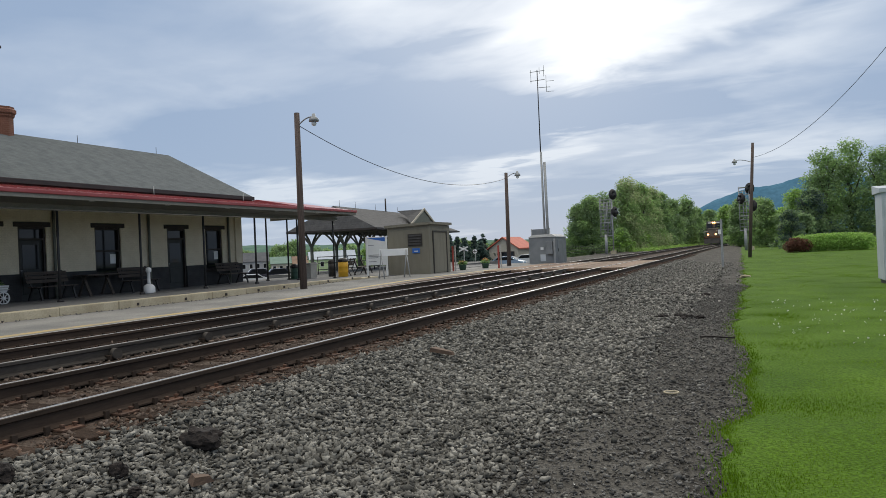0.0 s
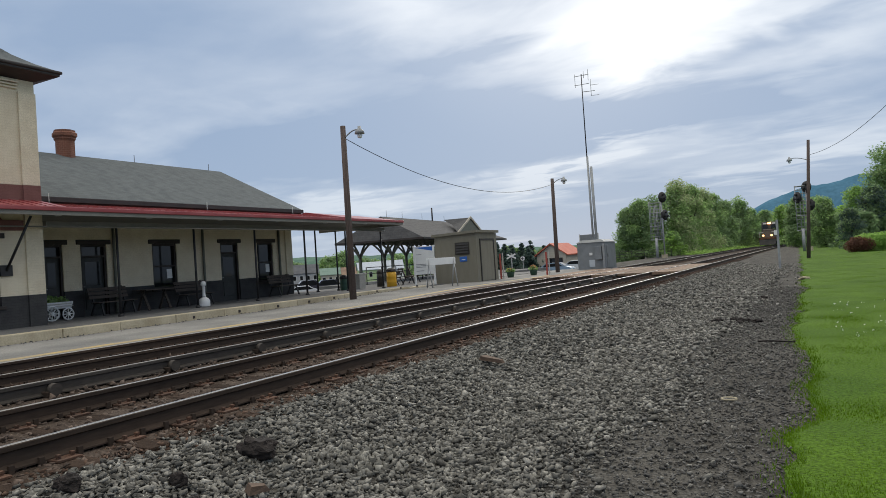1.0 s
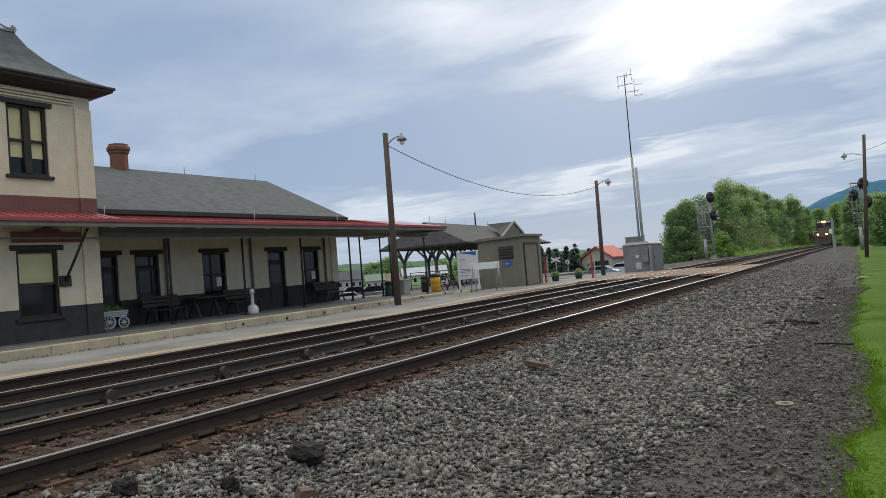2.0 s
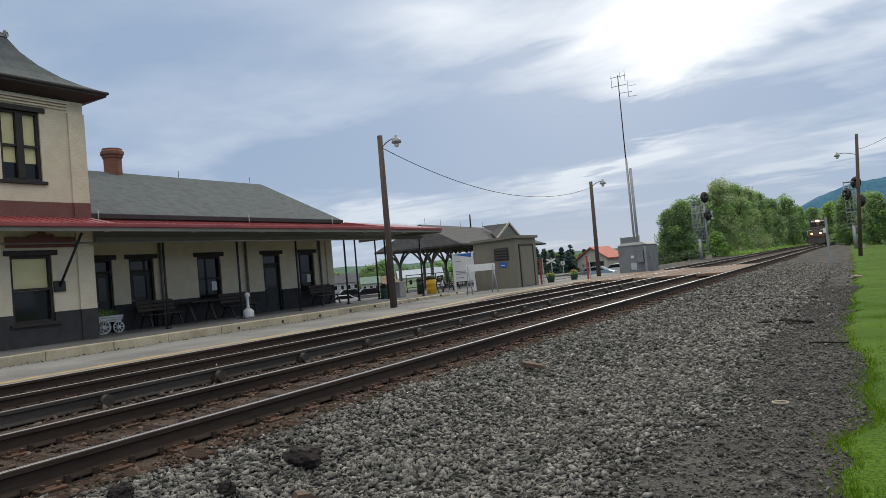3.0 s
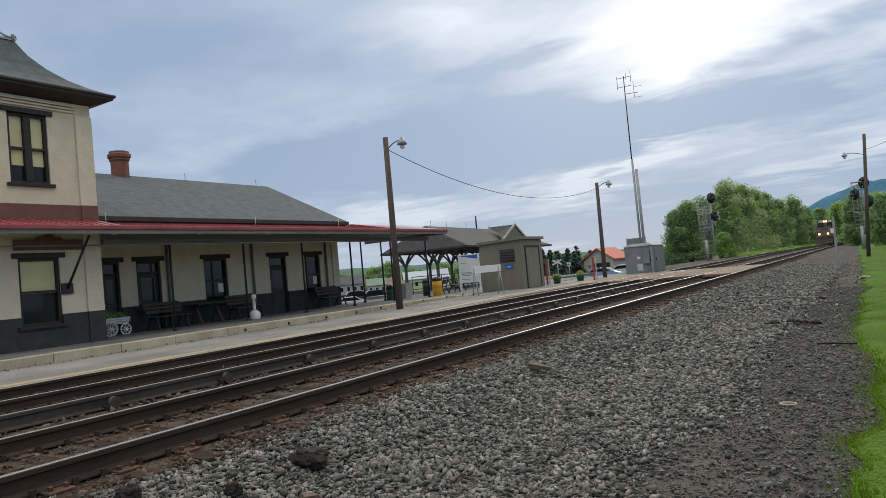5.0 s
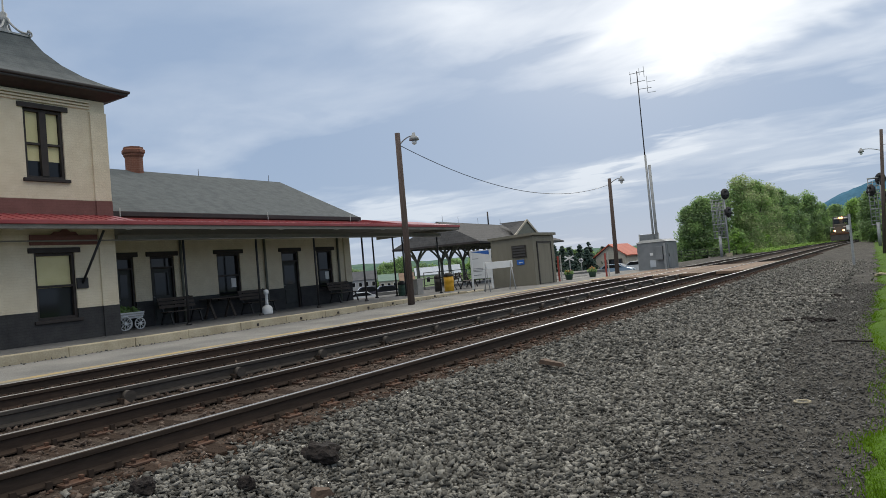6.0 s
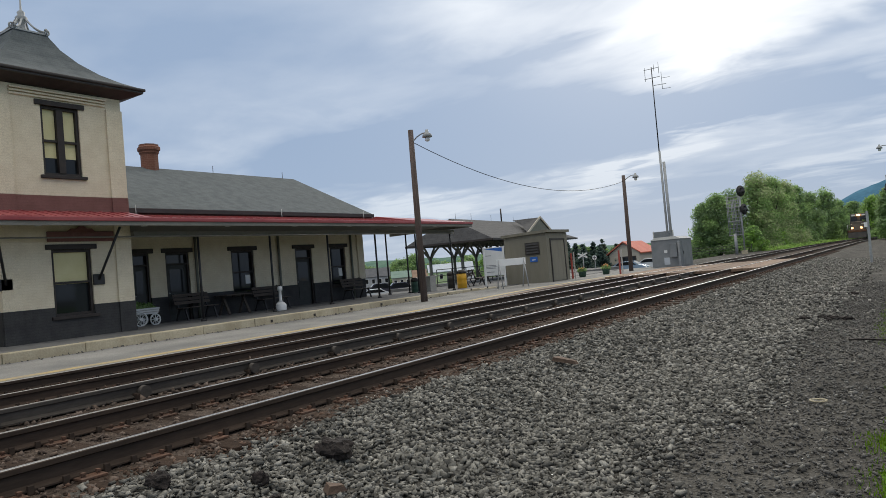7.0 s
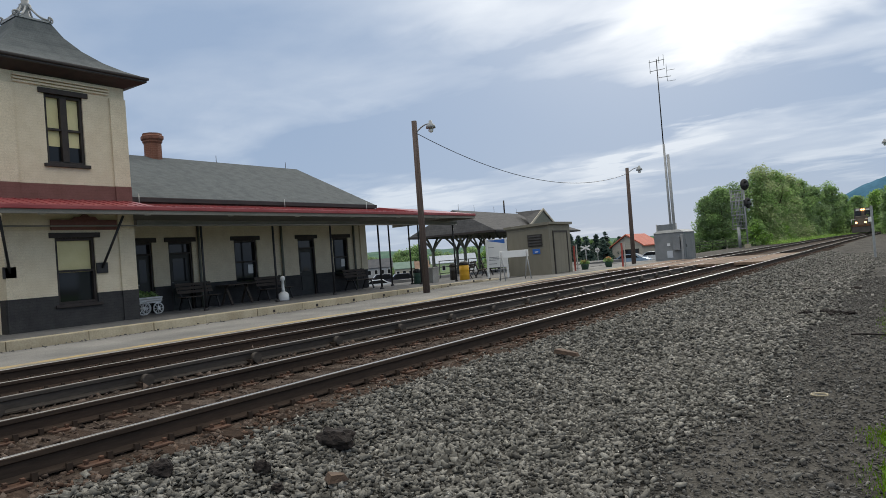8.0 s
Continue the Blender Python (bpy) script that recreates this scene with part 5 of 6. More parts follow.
def shelter():
    s = bare("platform_shelter", (-22.2, 38.3, 0), "open platform shelter with a gray hipped shingle roof", "shelter", turn=6.3)
    x0, x1, y0, y1, ez = -6.5, 0.0, 0.0, 18.4, 2.66
    rz, ra, rb = 4.38, 0.6, 14.2
    cx = (x0 + x1) / 2
    t = 0.12
    bm = B()
    e = [(x0, y0), (x1, y0), (x1, y1), (x0, y1)]
    lo = [bm.verts.new((x, y, ez)) for x, y in e]
    up = [bm.verts.new((x, y, ez + t)) for x, y in e]
    r1, r2 = bm.verts.new((cx, ra, rz)), bm.verts.new((cx, rb, rz))
    q1, q2 = bm.verts.new((cx, ra, rz - 0.18)), bm.verts.new((cx, rb, rz - 0.18))
    for i in range(4):
        bm.faces.new((lo[i], lo[(i + 1) % 4], up[(i + 1) % 4], up[i]))
    for v, a, b in ((up, r1, r2), (lo, q1, q2)):
        bm.faces.new((v[0], v[1], a))
        bm.faces.new((v[1], v[2], b, a))
        bm.faces.new((v[2], v[3], b))
        bm.faces.new((v[3], v[0], a, b))
    rf = part("roof", bm, M_SHELTERROOF, s, "weathered gray shingle roof")
    bm = B()
    for a, b in zip(e, e[1:] + e[:1]):
        beam(bm, (*a, ez + 0.05), (*b, ez + 0.05), 0.14, 0.12)
    part("gutter", bm, M_GUTTER, rf)
    # cross gable over the front
    g = 10.3
    bm = B()
    hull = [(x1 - 0.4, g - 2.9, 3.2), (x1 - 0.4, g + 2.9, 3.2), (x1 - 0.4, g, 4.4)]
    back = [(cx + 1.6, g - 0.6, 3.9), (cx + 1.6, g + 0.6, 3.9), (cx + 0.6, g, 4.4)]
    A, C = [bm.verts.new(p) for p in hull], [bm.verts.new(p) for p in back]
    bm.faces.new((A[0], A[2], C[2], C[0]))
    bm.faces.new((A[2], A[1], C[1], C[2]))
    bm.faces.new((A[1], A[0], C[0], C[1]))
    part("dormer_roof", bm, M_SHELTERROOF, rf)
    bm = extrude(B(), [(g - 2.6, 3.2), (g + 2.6, 3.2), (g, 4.28)], "x", x1 - 0.6, x1 - 0.38)
    part("dormer_face", bm, M_BRACKET, rf)
    bm = B()
    for d in (-1, 1):
        beam(bm, (x1 - 0.32, g + d * 2.95, 3.16), (x1 - 0.32, g, 4.42), 0.06, 0.16)
    part("bargeboard", bm, M_HOUSEWALL, rf)
    part("vent_pole", tube(B(), (cx, 9.5, rz - 0.1), (cx, 9.5, rz + 1.0), 0.06), M_GUTTER, rf)
    for y in (1.5, 4.0, 7.5, 12.0, 15.5):
        part("lightning_rod", tube(B(), (cx, y, rz), (cx, y, rz + 0.45), 0.012, n=6), M_GUTTER, rf)
    for y in (1.5, 5.2, 9.0, 12.8, 16.2):
        for x in (-5.5, -3.0):
            bm = B()
            tube(bm, (x, y, -0.1), (x, y, 1.75), 0.13, 0.11, 8)
            p = part("post", bm, M_BRACKET, s, "gray-green post with curved brackets")
            for dx, dy in ((1, 0), (-1, 0), (0, 1), (0, -1)):
                pts = [Vector((x + dx * 0.9 * k ** 1.6, y + dy * 0.9 * k ** 1.6, 1.55 + 1.15 * k)) for k in [i / 5 for i in range(6)]]
                bm = B()
                for a, b in zip(pts, pts[1:]):
                    beam(bm, a, b, 0.1, 0.12)
                part("brace", bm, M_BRACKET, p)
    bm = B()
    for x in (-5.5, -3.0):
        box(bm, x - 0.09, x + 0.09, y0 + 0.3, y1 - 0.3, 2.66, 2.82)
    part("beam", bm, M_BRACKET, s)


shelter()


def house(name, at, w, d, eave, ridge, wall, roof, label, along="y", windows=2, turn=0.0):
    """A small gabled house, w across its front (-y side) and d deep."""
    h = bare(name, at, label, "house", turn=turn)
    part("wall", box(B(), -w / 2, w / 2, 0, d, 0, eave), wall, h)
    o = 0.3
    if along == "y":
        prof = [(-w / 2 - o, eave - 0.12), (0, ridge), (w / 2 + o, eave - 0.12), (w / 2 + o, eave), (0, ridge + 0.15), (-w / 2 - o, eave)]
        part("roof", extrude(B(), prof, "y", -o, d + o), roof, h)
        part("gable", extrude(B(), [(-w / 2, eave - 0.01), (w / 2, eave - 0.01), (0, ridge - 0.02)], "y", 0.0, d), wall, h)
    else:
        prof = [(-o, eave - 0.12), (d / 2, ridge), (d + o, eave - 0.12), (d + o, eave), (d / 2, ridge + 0.15), (-o, eave)]
        part("roof", extrude(B(), prof, "x", -w / 2 - o, w / 2 + o), roof, h)
        part("gable", extrude(B(), [(0, eave - 0.01), (d, eave - 0.01), (d / 2, ridge - 0.02)], "x", -w / 2, w / 2), wall, h)
    for k in range(windows):
        x = -w / 2 + w * (k + 0.5) / windows
        wn = part("window", box(B(), x - 0.4, x + 0.4, -0.03, 0.0, eave - 1.9, eave - 0.7), M_GLASS, h)
        bm = B()
        for a, b, c, e in ((x - 0.48, x - 0.4, eave - 1.98, eave - 0.62), (x + 0.4, x + 0.48, eave - 1.98, eave - 0.62), (x - 0.4, x + 0.4, eave - 0.7, eave - 0.62), (x - 0.4, x + 0.4, eave - 1.98, eave - 1.9)):
            box(bm, a, b, -0.06, 0.0, c, e)
        part("frame", bm, M_WHITE, wn)
    return h


red_house = house("garage", (-28.4, 80.0, -1.5), 3.7, 6.5, 2.5, 3.8, M_HOUSEWALL, M_ROOFRED, "small beige garage with an orange-red roof", windows=0)
part("garage_door", box(B(), -0.4, 1.3, -0.05, 0.0, 0, 2.0), M_GLASS, red_house)
part("garage_door_frame", extrude(B(), [(-0.52, 0), (-0.52, 2.12), (1.42, 2.12), (1.42, 0), (1.3, 0), (1.3, 2.0), (-0.4, 2.0), (-0.4, 0)], "y", -0.07, 0.0), M_DARKTRIM, red_house)
house("house", (-125.7, 150.0, -7.0), 7.4, 6.0, 7.3, 9.6, M_GRAYWALL, M_ROOFGRAY, "light gray house with a dark gray roof", "x", 4, 40)
house("house", (-116.7, 150.0, -7.0), 5.2, 5.0, 6.5, 8.2, M_HOUSEWALL, M_ROOFGREEN, "beige house with a pale green roof", "x", 3, 40)
house("house", (-112.0, 153.0, -7.0), 4.6, 5.0, 6.1, 8.1, M_GRAYWALL, M_ROOFTAN, "pale house with a tan roof", "x", 2, 40)
house("shed", (-104.5, 137.0, -7.0), 6.4, 3.0, 3.2, 4.0, M_HOUSEWALL, M_ROOFTAN, "low shed with a tan roof", "x", 4, 40)
house("house", (-103.4, 150.0, -7.0), 6.2, 6.0, 7.2, 9.1, M_GREENWALL, M_ROOFMETAL, "pale green house with a bright metal roof", "x", 3, 40)
house("house", (-107.6, 168.0, -7.0), 5.4, 5.0, 6.9, 9.3, M_WHITE, M_ROOFMETAL, "plain white house with a shallow roof", "x", 2, 40)


def car(at, turn, paint, label, tall=0.0):
    c = bare("car", at, label, "car", "parked cars", turn=turn)
    L2, W2 = 2.2, 0.87
    prof = [(-L2, 0.35), (-L2, 0.75), (-1.95, 0.92 + tall * 0.3), (-1.3, 1.0 + tall * 0.4), (-0.7, 1.42 + tall), (0.7, 1.44 + tall), (1.45, 0.98 + tall * 0.25), (2.1, 0.80), (L2, 0.62), (L2, 0.35)]
    bm = extrude(B(), prof, "y", -W2, W2)
    bmesh.ops.bevel(bm, geom=list(bm.edges), offset=0.05, segments=2, affect="EDGES")
    part("body", bm, paint, c)
    for s in (-1, 1):
        part("side_window", extrude(B(), [(-1.15, 1.02 + tall * 0.4), (-0.66, 1.36 + tall), (0.64, 1.38 + tall), (1.2, 1.02 + tall * 0.3)], "y", s * W2 - 0.012, s * W2 + 0.012), M_GLASS, c)
    part("windscreen", hull_box(B(), [(1.34, -0.7, 1.05 + tall * 0.3), (1.38, -0.7, 1.06 + tall * 0.3), (1.38, 0.7, 1.06 + tall * 0.3), (1.34, 0.7, 1.05 + tall * 0.3)],
                                [(0.76, -0.62, 1.4 + tall), (0.82, -0.62, 1.42 + tall), (0.82, 0.62, 1.42 + tall), (0.76, 0.62, 1.4 + tall)]), M_GLASS, c)
    part("rear_window", hull_box(B(), [(-1.3, -0.7, 1.04 + tall * 0.4), (-1.26, -0.7, 1.04 + tall * 0.4), (-1.26, 0.7, 1.04 + tall * 0.4), (-1.3, 0.7, 1.04 + tall * 0.4)],
                                 [(-0.8, -0.62, 1.4 + tall), (-0.72, -0.62, 1.42 + tall), (-0.72, 0.62, 1.42 + tall), (-0.8, 0.62, 1.4 + tall)]), M_GLASS, c)
    for x in (-1.35, 1.35):
        for s in (-1, 1):
            w = part("wheel", tube(B(), (x, s * (W2 - 0.16), 0.32), (x, s * (W2 + 0.03), 0.32), 0.32, n=20), M_TYRE, c)
            part("rim", tube(B(), (x, s * (W2 + 0.02), 0.32), (x, s * (W2 + 0.045), 0.32), 0.2, n=14), M_GALV, w)
    for s in (-0.62, 0.62):
        part("headlight", box(B(), L2 - 0.08, L2 + 0.02, s - 0.16, s + 0.16, 0.62, 0.76, 0.02), M_WHITE, c)
        part("tail_light", box(B(), -L2 - 0.02, -L2 + 0.08, s - 0.14, s + 0.14, 0.68, 0.84, 0.02), M_SIGNALRED, c)


car((-26.0, 74.0, ground_z(-26.0, 74.0) - 0.02), 3, M_CARBLUE, "light blue hatchback parked before the garage")
car((-24.6, 78.0, ground_z(-24.6, 78.0) - 0.02), 8, M_CARWHITE, "white car parked beside the garage")
car((-50.3, 59.5, ground_z(-50.3, 59.5) - 0.02), 40, M_CARWHITE, "white car parked behind the station")
car((-53.2, 64.0, ground_z(-53.2, 64.0) - 0.02), 45, M_CARDARK, "dark van parked behind the station", 0.3)
car((-50.4, 64.2, ground_z(-50.4, 64.2) - 0.02), 45, M_CARDARK, "dark blue van parked behind the station", 0.25)


# ---- train ----
M_LOCO = mat("black_locomotive_paint", (0.02, 0.02, 0.021), (0.045, 0.042, 0.038), 1.5, 0.55, 0.1)
M_HOPPER = mat("brown_hopper_steel", (0.14, 0.06, 0.045), (0.20, 0.09, 0.065), 1.0, 0.8, 0.2)
M_HEADLIGHT = glow_mat("headlight_glow", (1.0, 0.46, 0.15), 5.0)
M_RUSTYNOSE = mat("rust_brown_sill", (0.16, 0.08, 0.045), (0.10, 0.055, 0.035), 3, 0.8, 0.2)
M_LOCOGRAY = mat("grimy_gray_front", (0.06, 0.058, 0.052), (0.10, 0.095, 0.085), 2, 0.7, 0.1)


def wheelset(parent, y):
    for s in (-0.75, 0.75):
        part("wheel", tube(B(), (s - 0.06, y, 0.5), (s + 0.06, y, 0.5), 0.5, n=18), M_LOCO, parent)


def locomotive(at, turn, lit=True):
    l = bare("locomotive", at, "black freight locomotive with glowing headlights" if lit else "black trailing freight locomotive with its lights off", "locomotive", "locomotives of the train", turn=turn)
    lamp = M_HEADLIGHT if lit else M_GALV
    part("frame", box(B(), -1.5, 1.5, 0, 22, 1.15, 1.6, 0.03), M_LOCO, l)
    part("plow", hull_box(B(), [(-1.4, -0.5, 0.15), (1.4, -0.5, 0.15), (1.4, 0.1, 0.15), (-1.4, 0.1, 0.15)], [(-1.5, -0.1, 1.2), (1.5, -0.1, 1.2), (1.5, 0.1, 1.2), (-1.5, 0.1, 1.2)]), M_LOCO, l)
    part("nose", hull_box(B(), [(-1.05, 0.7, 1.6), (1.05, 0.7, 1.6), (1.05, 3.2, 1.6), (-1.05, 3.2, 1.6)], [(-1.0, 0.9, 3.05), (1.0, 0.9, 3.05), (1.05, 3.2, 3.2), (-1.05, 3.2, 3.2)]), M_LOCOGRAY, l, "grimy short nose")
    cab = part("cab", hull_box(B(), [(-1.55, 2.6, 1.6), (1.55, 2.6, 1.6), (1.55, 5.4, 1.6), (-1.55, 5.4, 1.6)], [(-1.35, 2.9, 4.55), (1.35, 2.9, 4.55), (1.35, 5.4, 4.65), (-1.35, 5.4, 4.65)]), M_LOCOGRAY, l)
    for s in (-0.75, 0.75):
        part("windscreen", hull_box(B(), [(s - 0.5, 2.66, 3.3), (s + 0.5, 2.66, 3.3), (s + 0.5, 2.9, 3.3), (s - 0.5, 2.9, 3.3)], [(s - 0.48, 2.76, 4.0), (s + 0.48, 2.76, 4.0), (s + 0.48, 3.0, 4.0), (s - 0.48, 3.0, 4.0)]), M_GLASS, cab)
    part("hood", box(B(), -1.0, 1.0, 5.4, 21, 1.6, 4.4, 0.06), M_LOCO, l)
    part("radiator", box(B(), -1.5, 1.5, 17, 21, 3.4, 4.6, 0.05), M_LOCO, l)
    for s in (-0.17, 0.17):
        part("headlight", tube(B(), (s, 2.78, 4.3), (s, 2.55, 4.3), 0.16, n=14), lamp, cab, "round headlight" if not lit else "glowing warm headlight")
    for s in (-0.72, 0.72):
        part("ditch_light", tube(B(), (s, 0.1, 1.95), (s, -0.12, 1.95), 0.17, n=14), lamp, l, "round ditch light" if not lit else "glowing ditch light")
    for s in (-0.8, 0.8):
        part("number_board", box(B(), s - 0.3, s + 0.3, 2.66, 2.8, 4.15, 4.4, 0.02), M_WHITE, cab, "pale blank number board")
    part("anticlimber", box(B(), -1.5, 1.5, -0.15, 0.12, 1.2, 1.58, 0.03), M_RUSTYNOSE, l, "rust-brown front sill")
    bm = B()
    for s in (-1.45, 1.45):
        tube(bm, (s, 0.1, 1.6), (s, 0.1, 2.6), 0.03)
        tube(bm, (s, 0.1, 2.6), (s * 0.5, 0.1, 2.6), 0.03)
    part("handrail", bm, M_WHITE, l)
    for y in (2.2, 3.9, 5.6, 16, 17.7, 19.4):
        wheelset(l, y)
    part("fuel_tank", box(B(), -1.2, 1.2, 7.5, 14, 0.35, 1.15, 0.1), M_LOCO, l)


def hopper(at, turn):
    h = bare("hopper_car", at, "rust-brown open hopper wagon behind the locomotive", "freight wagon", "wagons of the train", turn=turn)
    part("body", hull_box(B(), [(-1.5, 1.2, 1.3), (1.5, 1.2, 1.3), (1.5, 13.8, 1.3), (-1.5, 13.8, 1.3)], [(-1.55, 0.3, 3.9), (1.55, 0.3, 3.9), (1.55, 14.7, 3.9), (-1.55, 14.7, 3.9)]), M_HOPPER, h)
    for k in range(9):
        y = 1.2 + k * 1.55
        part("rib", box(B(), 1.5, 1.62, y - 0.06, y + 0.06, 1.3, 3.85), M_HOPPER, h)
    part("top_rim", box(B(), -1.62, 1.62, 0.3, 14.7, 3.9, 4.0), M_HOPPER, h)
    for y in (1.6, 3.2, 11.8, 13.4):
        wheelset(h, y)


def on_track(y):
    return (-10.205 + bend(y), y, 0.0), -math.degrees(math.atan(2 * 0.0009 * (y + 8 - 95)))


locomotive(*on_track(145.0))
locomotive(*on_track(168.5), lit=False)
for k in range(3):
    hopper(*on_track(191.5 + 15.4 * k))


# ---- trees, hedge and hills ----
def tree(at, h, spread, mix, seed, count=5200, leaf=0.26, low=0.12, label="leafy green tree at the edge of the railway"):
    rng = random.Random(seed)
    t = bare("tree", at, label, "tree", "trees")
    bm = tube(B(), (0, 0, -0.3), (0, 0, h * 0.55), h * 0.028, h * 0.014, 8)
    for k in range(6):
        a = k * 2.4 + rng.random()
        z = h * (0.25 + 0.07 * k)
        tube(bm, (0, 0, z), (math.cos(a) * spread * 0.6, math.sin(a) * spread * 0.6, z + h * 0.25), h * 0.012, h * 0.004, 6)
    part("trunk", bm, M_BARK, t)
    groups = [([], []) for _ in mix]
    for k in range(130):
        u = rng.random()
        z = h * (low + (0.95 - low) * u)
        a = rng.uniform(0, 6.283)
        env = spread * 1.3 * (1.05 - 0.75 * u * u) * (0.82 + 0.3 * math.sin(a * 2 + seed) * math.sin(7 * u + seed * 1.7))
        r = env * math.sqrt(rng.random()) * 0.9
        g = groups[rng.randrange(len(mix))]
        g[0].append((math.cos(a) * r, math.sin(a) * r, z))
        g[1].append(h * rng.uniform(0.05, 0.13))
    for (c, r), m in zip(groups, mix):
        if c:
            array_part("crown", leaf_cloud(c, r, count // len(mix), leaf, seed + m), M_LEAF[m], t)
    return t


def conifer(at, h, spread, m, seed, count=3200, leaf=0.16):
    rng = random.Random(seed)
    t = bare("conifer", at, "dark green spruce with drooping boughs", "tree", "trees")
    part("trunk", tube(B(), (0, 0, -0.3), (0, 0, h * 0.95), h * 0.022, 0.02, 8), M_BARK, t)
    c, r = [], []
    for k in range(60):
        u = rng.random() ** 0.8
        a = rng.uniform(0, 6.283)
        rad = spread * (1 - u) * rng.uniform(0.5, 1.0)
        c.append((math.cos(a) * rad, math.sin(a) * rad, h * (0.08 + 0.9 * u)))
        r.append(0.12 * spread + 0.22 * spread * (1 - u))
    array_part("crown", leaf_cloud(c, r, count, leaf, seed, 0.55), M_LEAF[m], t)


for k, (x, y, h, s, mixed) in enumerate((
        (-23.6, 100, 8.2, 1.7, (1, 0)), (-21.8, 100, 8.6, 2.1, (0, 1)), (-20.3, 104, 8.9, 2.2, (1, 0)), (-17.6, 106, 11.0, 2.0, (2, 1)), (-16.7, 112, 10.9, 2.2, (2, 1)),
        (-16.2, 120, 10.4, 2.3, (1, 2)), (-15.8, 130, 10.3, 2.3, (1, 0)), (-14.7, 138, 9.2, 2.2, (0, 1)), (-13.2, 150, 10.3, 2.2, (0, 1)), (-12.4, 165, 8.4, 2.6, (0, 1)), (-10.4, 182, 8.6, 2.8, (0, 1)),
        (-7.0, 205, 8.6, 3.0, (1, 0)), (-1.0, 240, 8.5, 3.4, (1, 3)))):
    tree((x, y, ground_z(x, y)), h, s, mixed, 40 + k, 16000, 0.075 + 0.0006 * y, 0.03)
for k, (x, y, h, s) in enumerate(((-17.2, 98, 3.4, 1.6), (-16.2, 110, 3.2, 1.7), (-15.6, 124, 3.6, 1.8), (-15.2, 140, 3.6, 2.0), (-14.6, 158, 4.2, 2.2), (-14.2, 180, 4.4, 2.4), (-13.8, 210, 4.6, 2.6))):
    tree((x, y, ground_z(x, y)), h, s, (1, 3), 70 + k, 7000, 0.12, 0.02, "bright green shrub along the railway bank")
for k, (x, y, h, s, mixed) in enumerate((
        (1.2, 106, 6.8, 2.0, (0, 1)), (4.9, 100, 7.6, 2.0, (1, 3)), (8.2, 100, 12.2, 2.4, (0, 1)), (11.2, 102, 13.4, 2.6, (0, 1)), (14.4, 100, 11.6, 2.6, (0, 1)), (18.0, 106, 12.0, 3.0, (0, 1)), (22, 104, 11.6, 3.2, (0, 4)),
        (6.2, 96, 7.4, 2.2, (0, 4)), (-2.4, 122, 7.8, 2.3, (1, 0)), (-5.4, 150, 8.0, 2.4, (1, 3)), (0.4, 138, 8.6, 2.8, (0, 1)), (10, 130, 10.0, 3.2, (0, 1)), (26, 112, 12.0, 3.4, (0, 1)))):
    tree((x, y, ground_z(x, y)), h, s, mixed, 100 + k, 11000, 0.085 + 0.0006 * y, 0.03)
for k in range(16):
    x = -26 + k * 2.9
    tree((x, 285 + 9 * math.sin(k * 2.1), ground_z(x, 285)), 9.5 + 2.0 * math.sin(k * 1.7), 3.6, (0, 1) if k % 2 else (1, 3), 140 + k, 2600, 0.5, 0.03, "distant green tree beyond the bend")
tree((3.5, 86, ground_z(3.5, 86)), 4.4, 1.5, (4, 0), 180, 9000, 0.09, 0.04, "dark rounded evergreen on the lawn")
tree((4.9, 90, ground_z(4.9, 90)), 4.0, 1.4, (0,), 181, 4000, 0.18, 0.04, "dark green bush at the lawn's edge")
for k, (x, y, h) in enumerate(((-33.0, 73, 4.3), (-31.4, 75, 4.0), (-34.5, 80, 4.7), (-33.0, 82, 4.6), (-35.2, 76, 4.6), (-37.5, 74, 4.0), (-36.5, 82, 5.0), (-39.5, 80, 4.8), (-35.6, 78, 4.2), (-34.4, 77, 4.3), (-33.2, 79, 4.4), (-32.2, 77, 4.0), (-31.2, 79.5, 4.2), (-30.2, 77, 3.8), (-29.6, 81, 4.1), (-32.6, 84, 4.9))):
    conifer((x, y, ground_z(x, y)), h, 1.5, 4, 200 + k)
for k, (x, y, h) in enumerate(((-27.6, 101, 5.2), (-26.0, 103, 5.0), (-29.5, 108, 5.6), (-41, 112, 6.2), (-45, 116, 6.6), (-38, 118, 6.4), (-49, 120, 6.8), (-34.5, 121, 6.4), (-31, 120, 6.0), (-53, 124, 7.0))):
    tree((x, y, ground_z(x, y)), h * 0.66, 2.0, (0, 1), 220 + k, 5000, 0.15, 0.04, "green tree behind the parking ground")
for k in range(23):
    x = -205 + k * 5.4
    y = 200 + 18 * math.sin(k * 1.9)
    tree((x, y, ground_z(x, y)), 12.0 + 1.6 * math.sin(k * 2.7) - 0.35 * max(0, k - 13), 5.2, ((0, 1), (0,), (1, 3), (0, 1))[k % 4], 260 + k, 6000, 0.3, 0.03, "green tree beyond the houses")


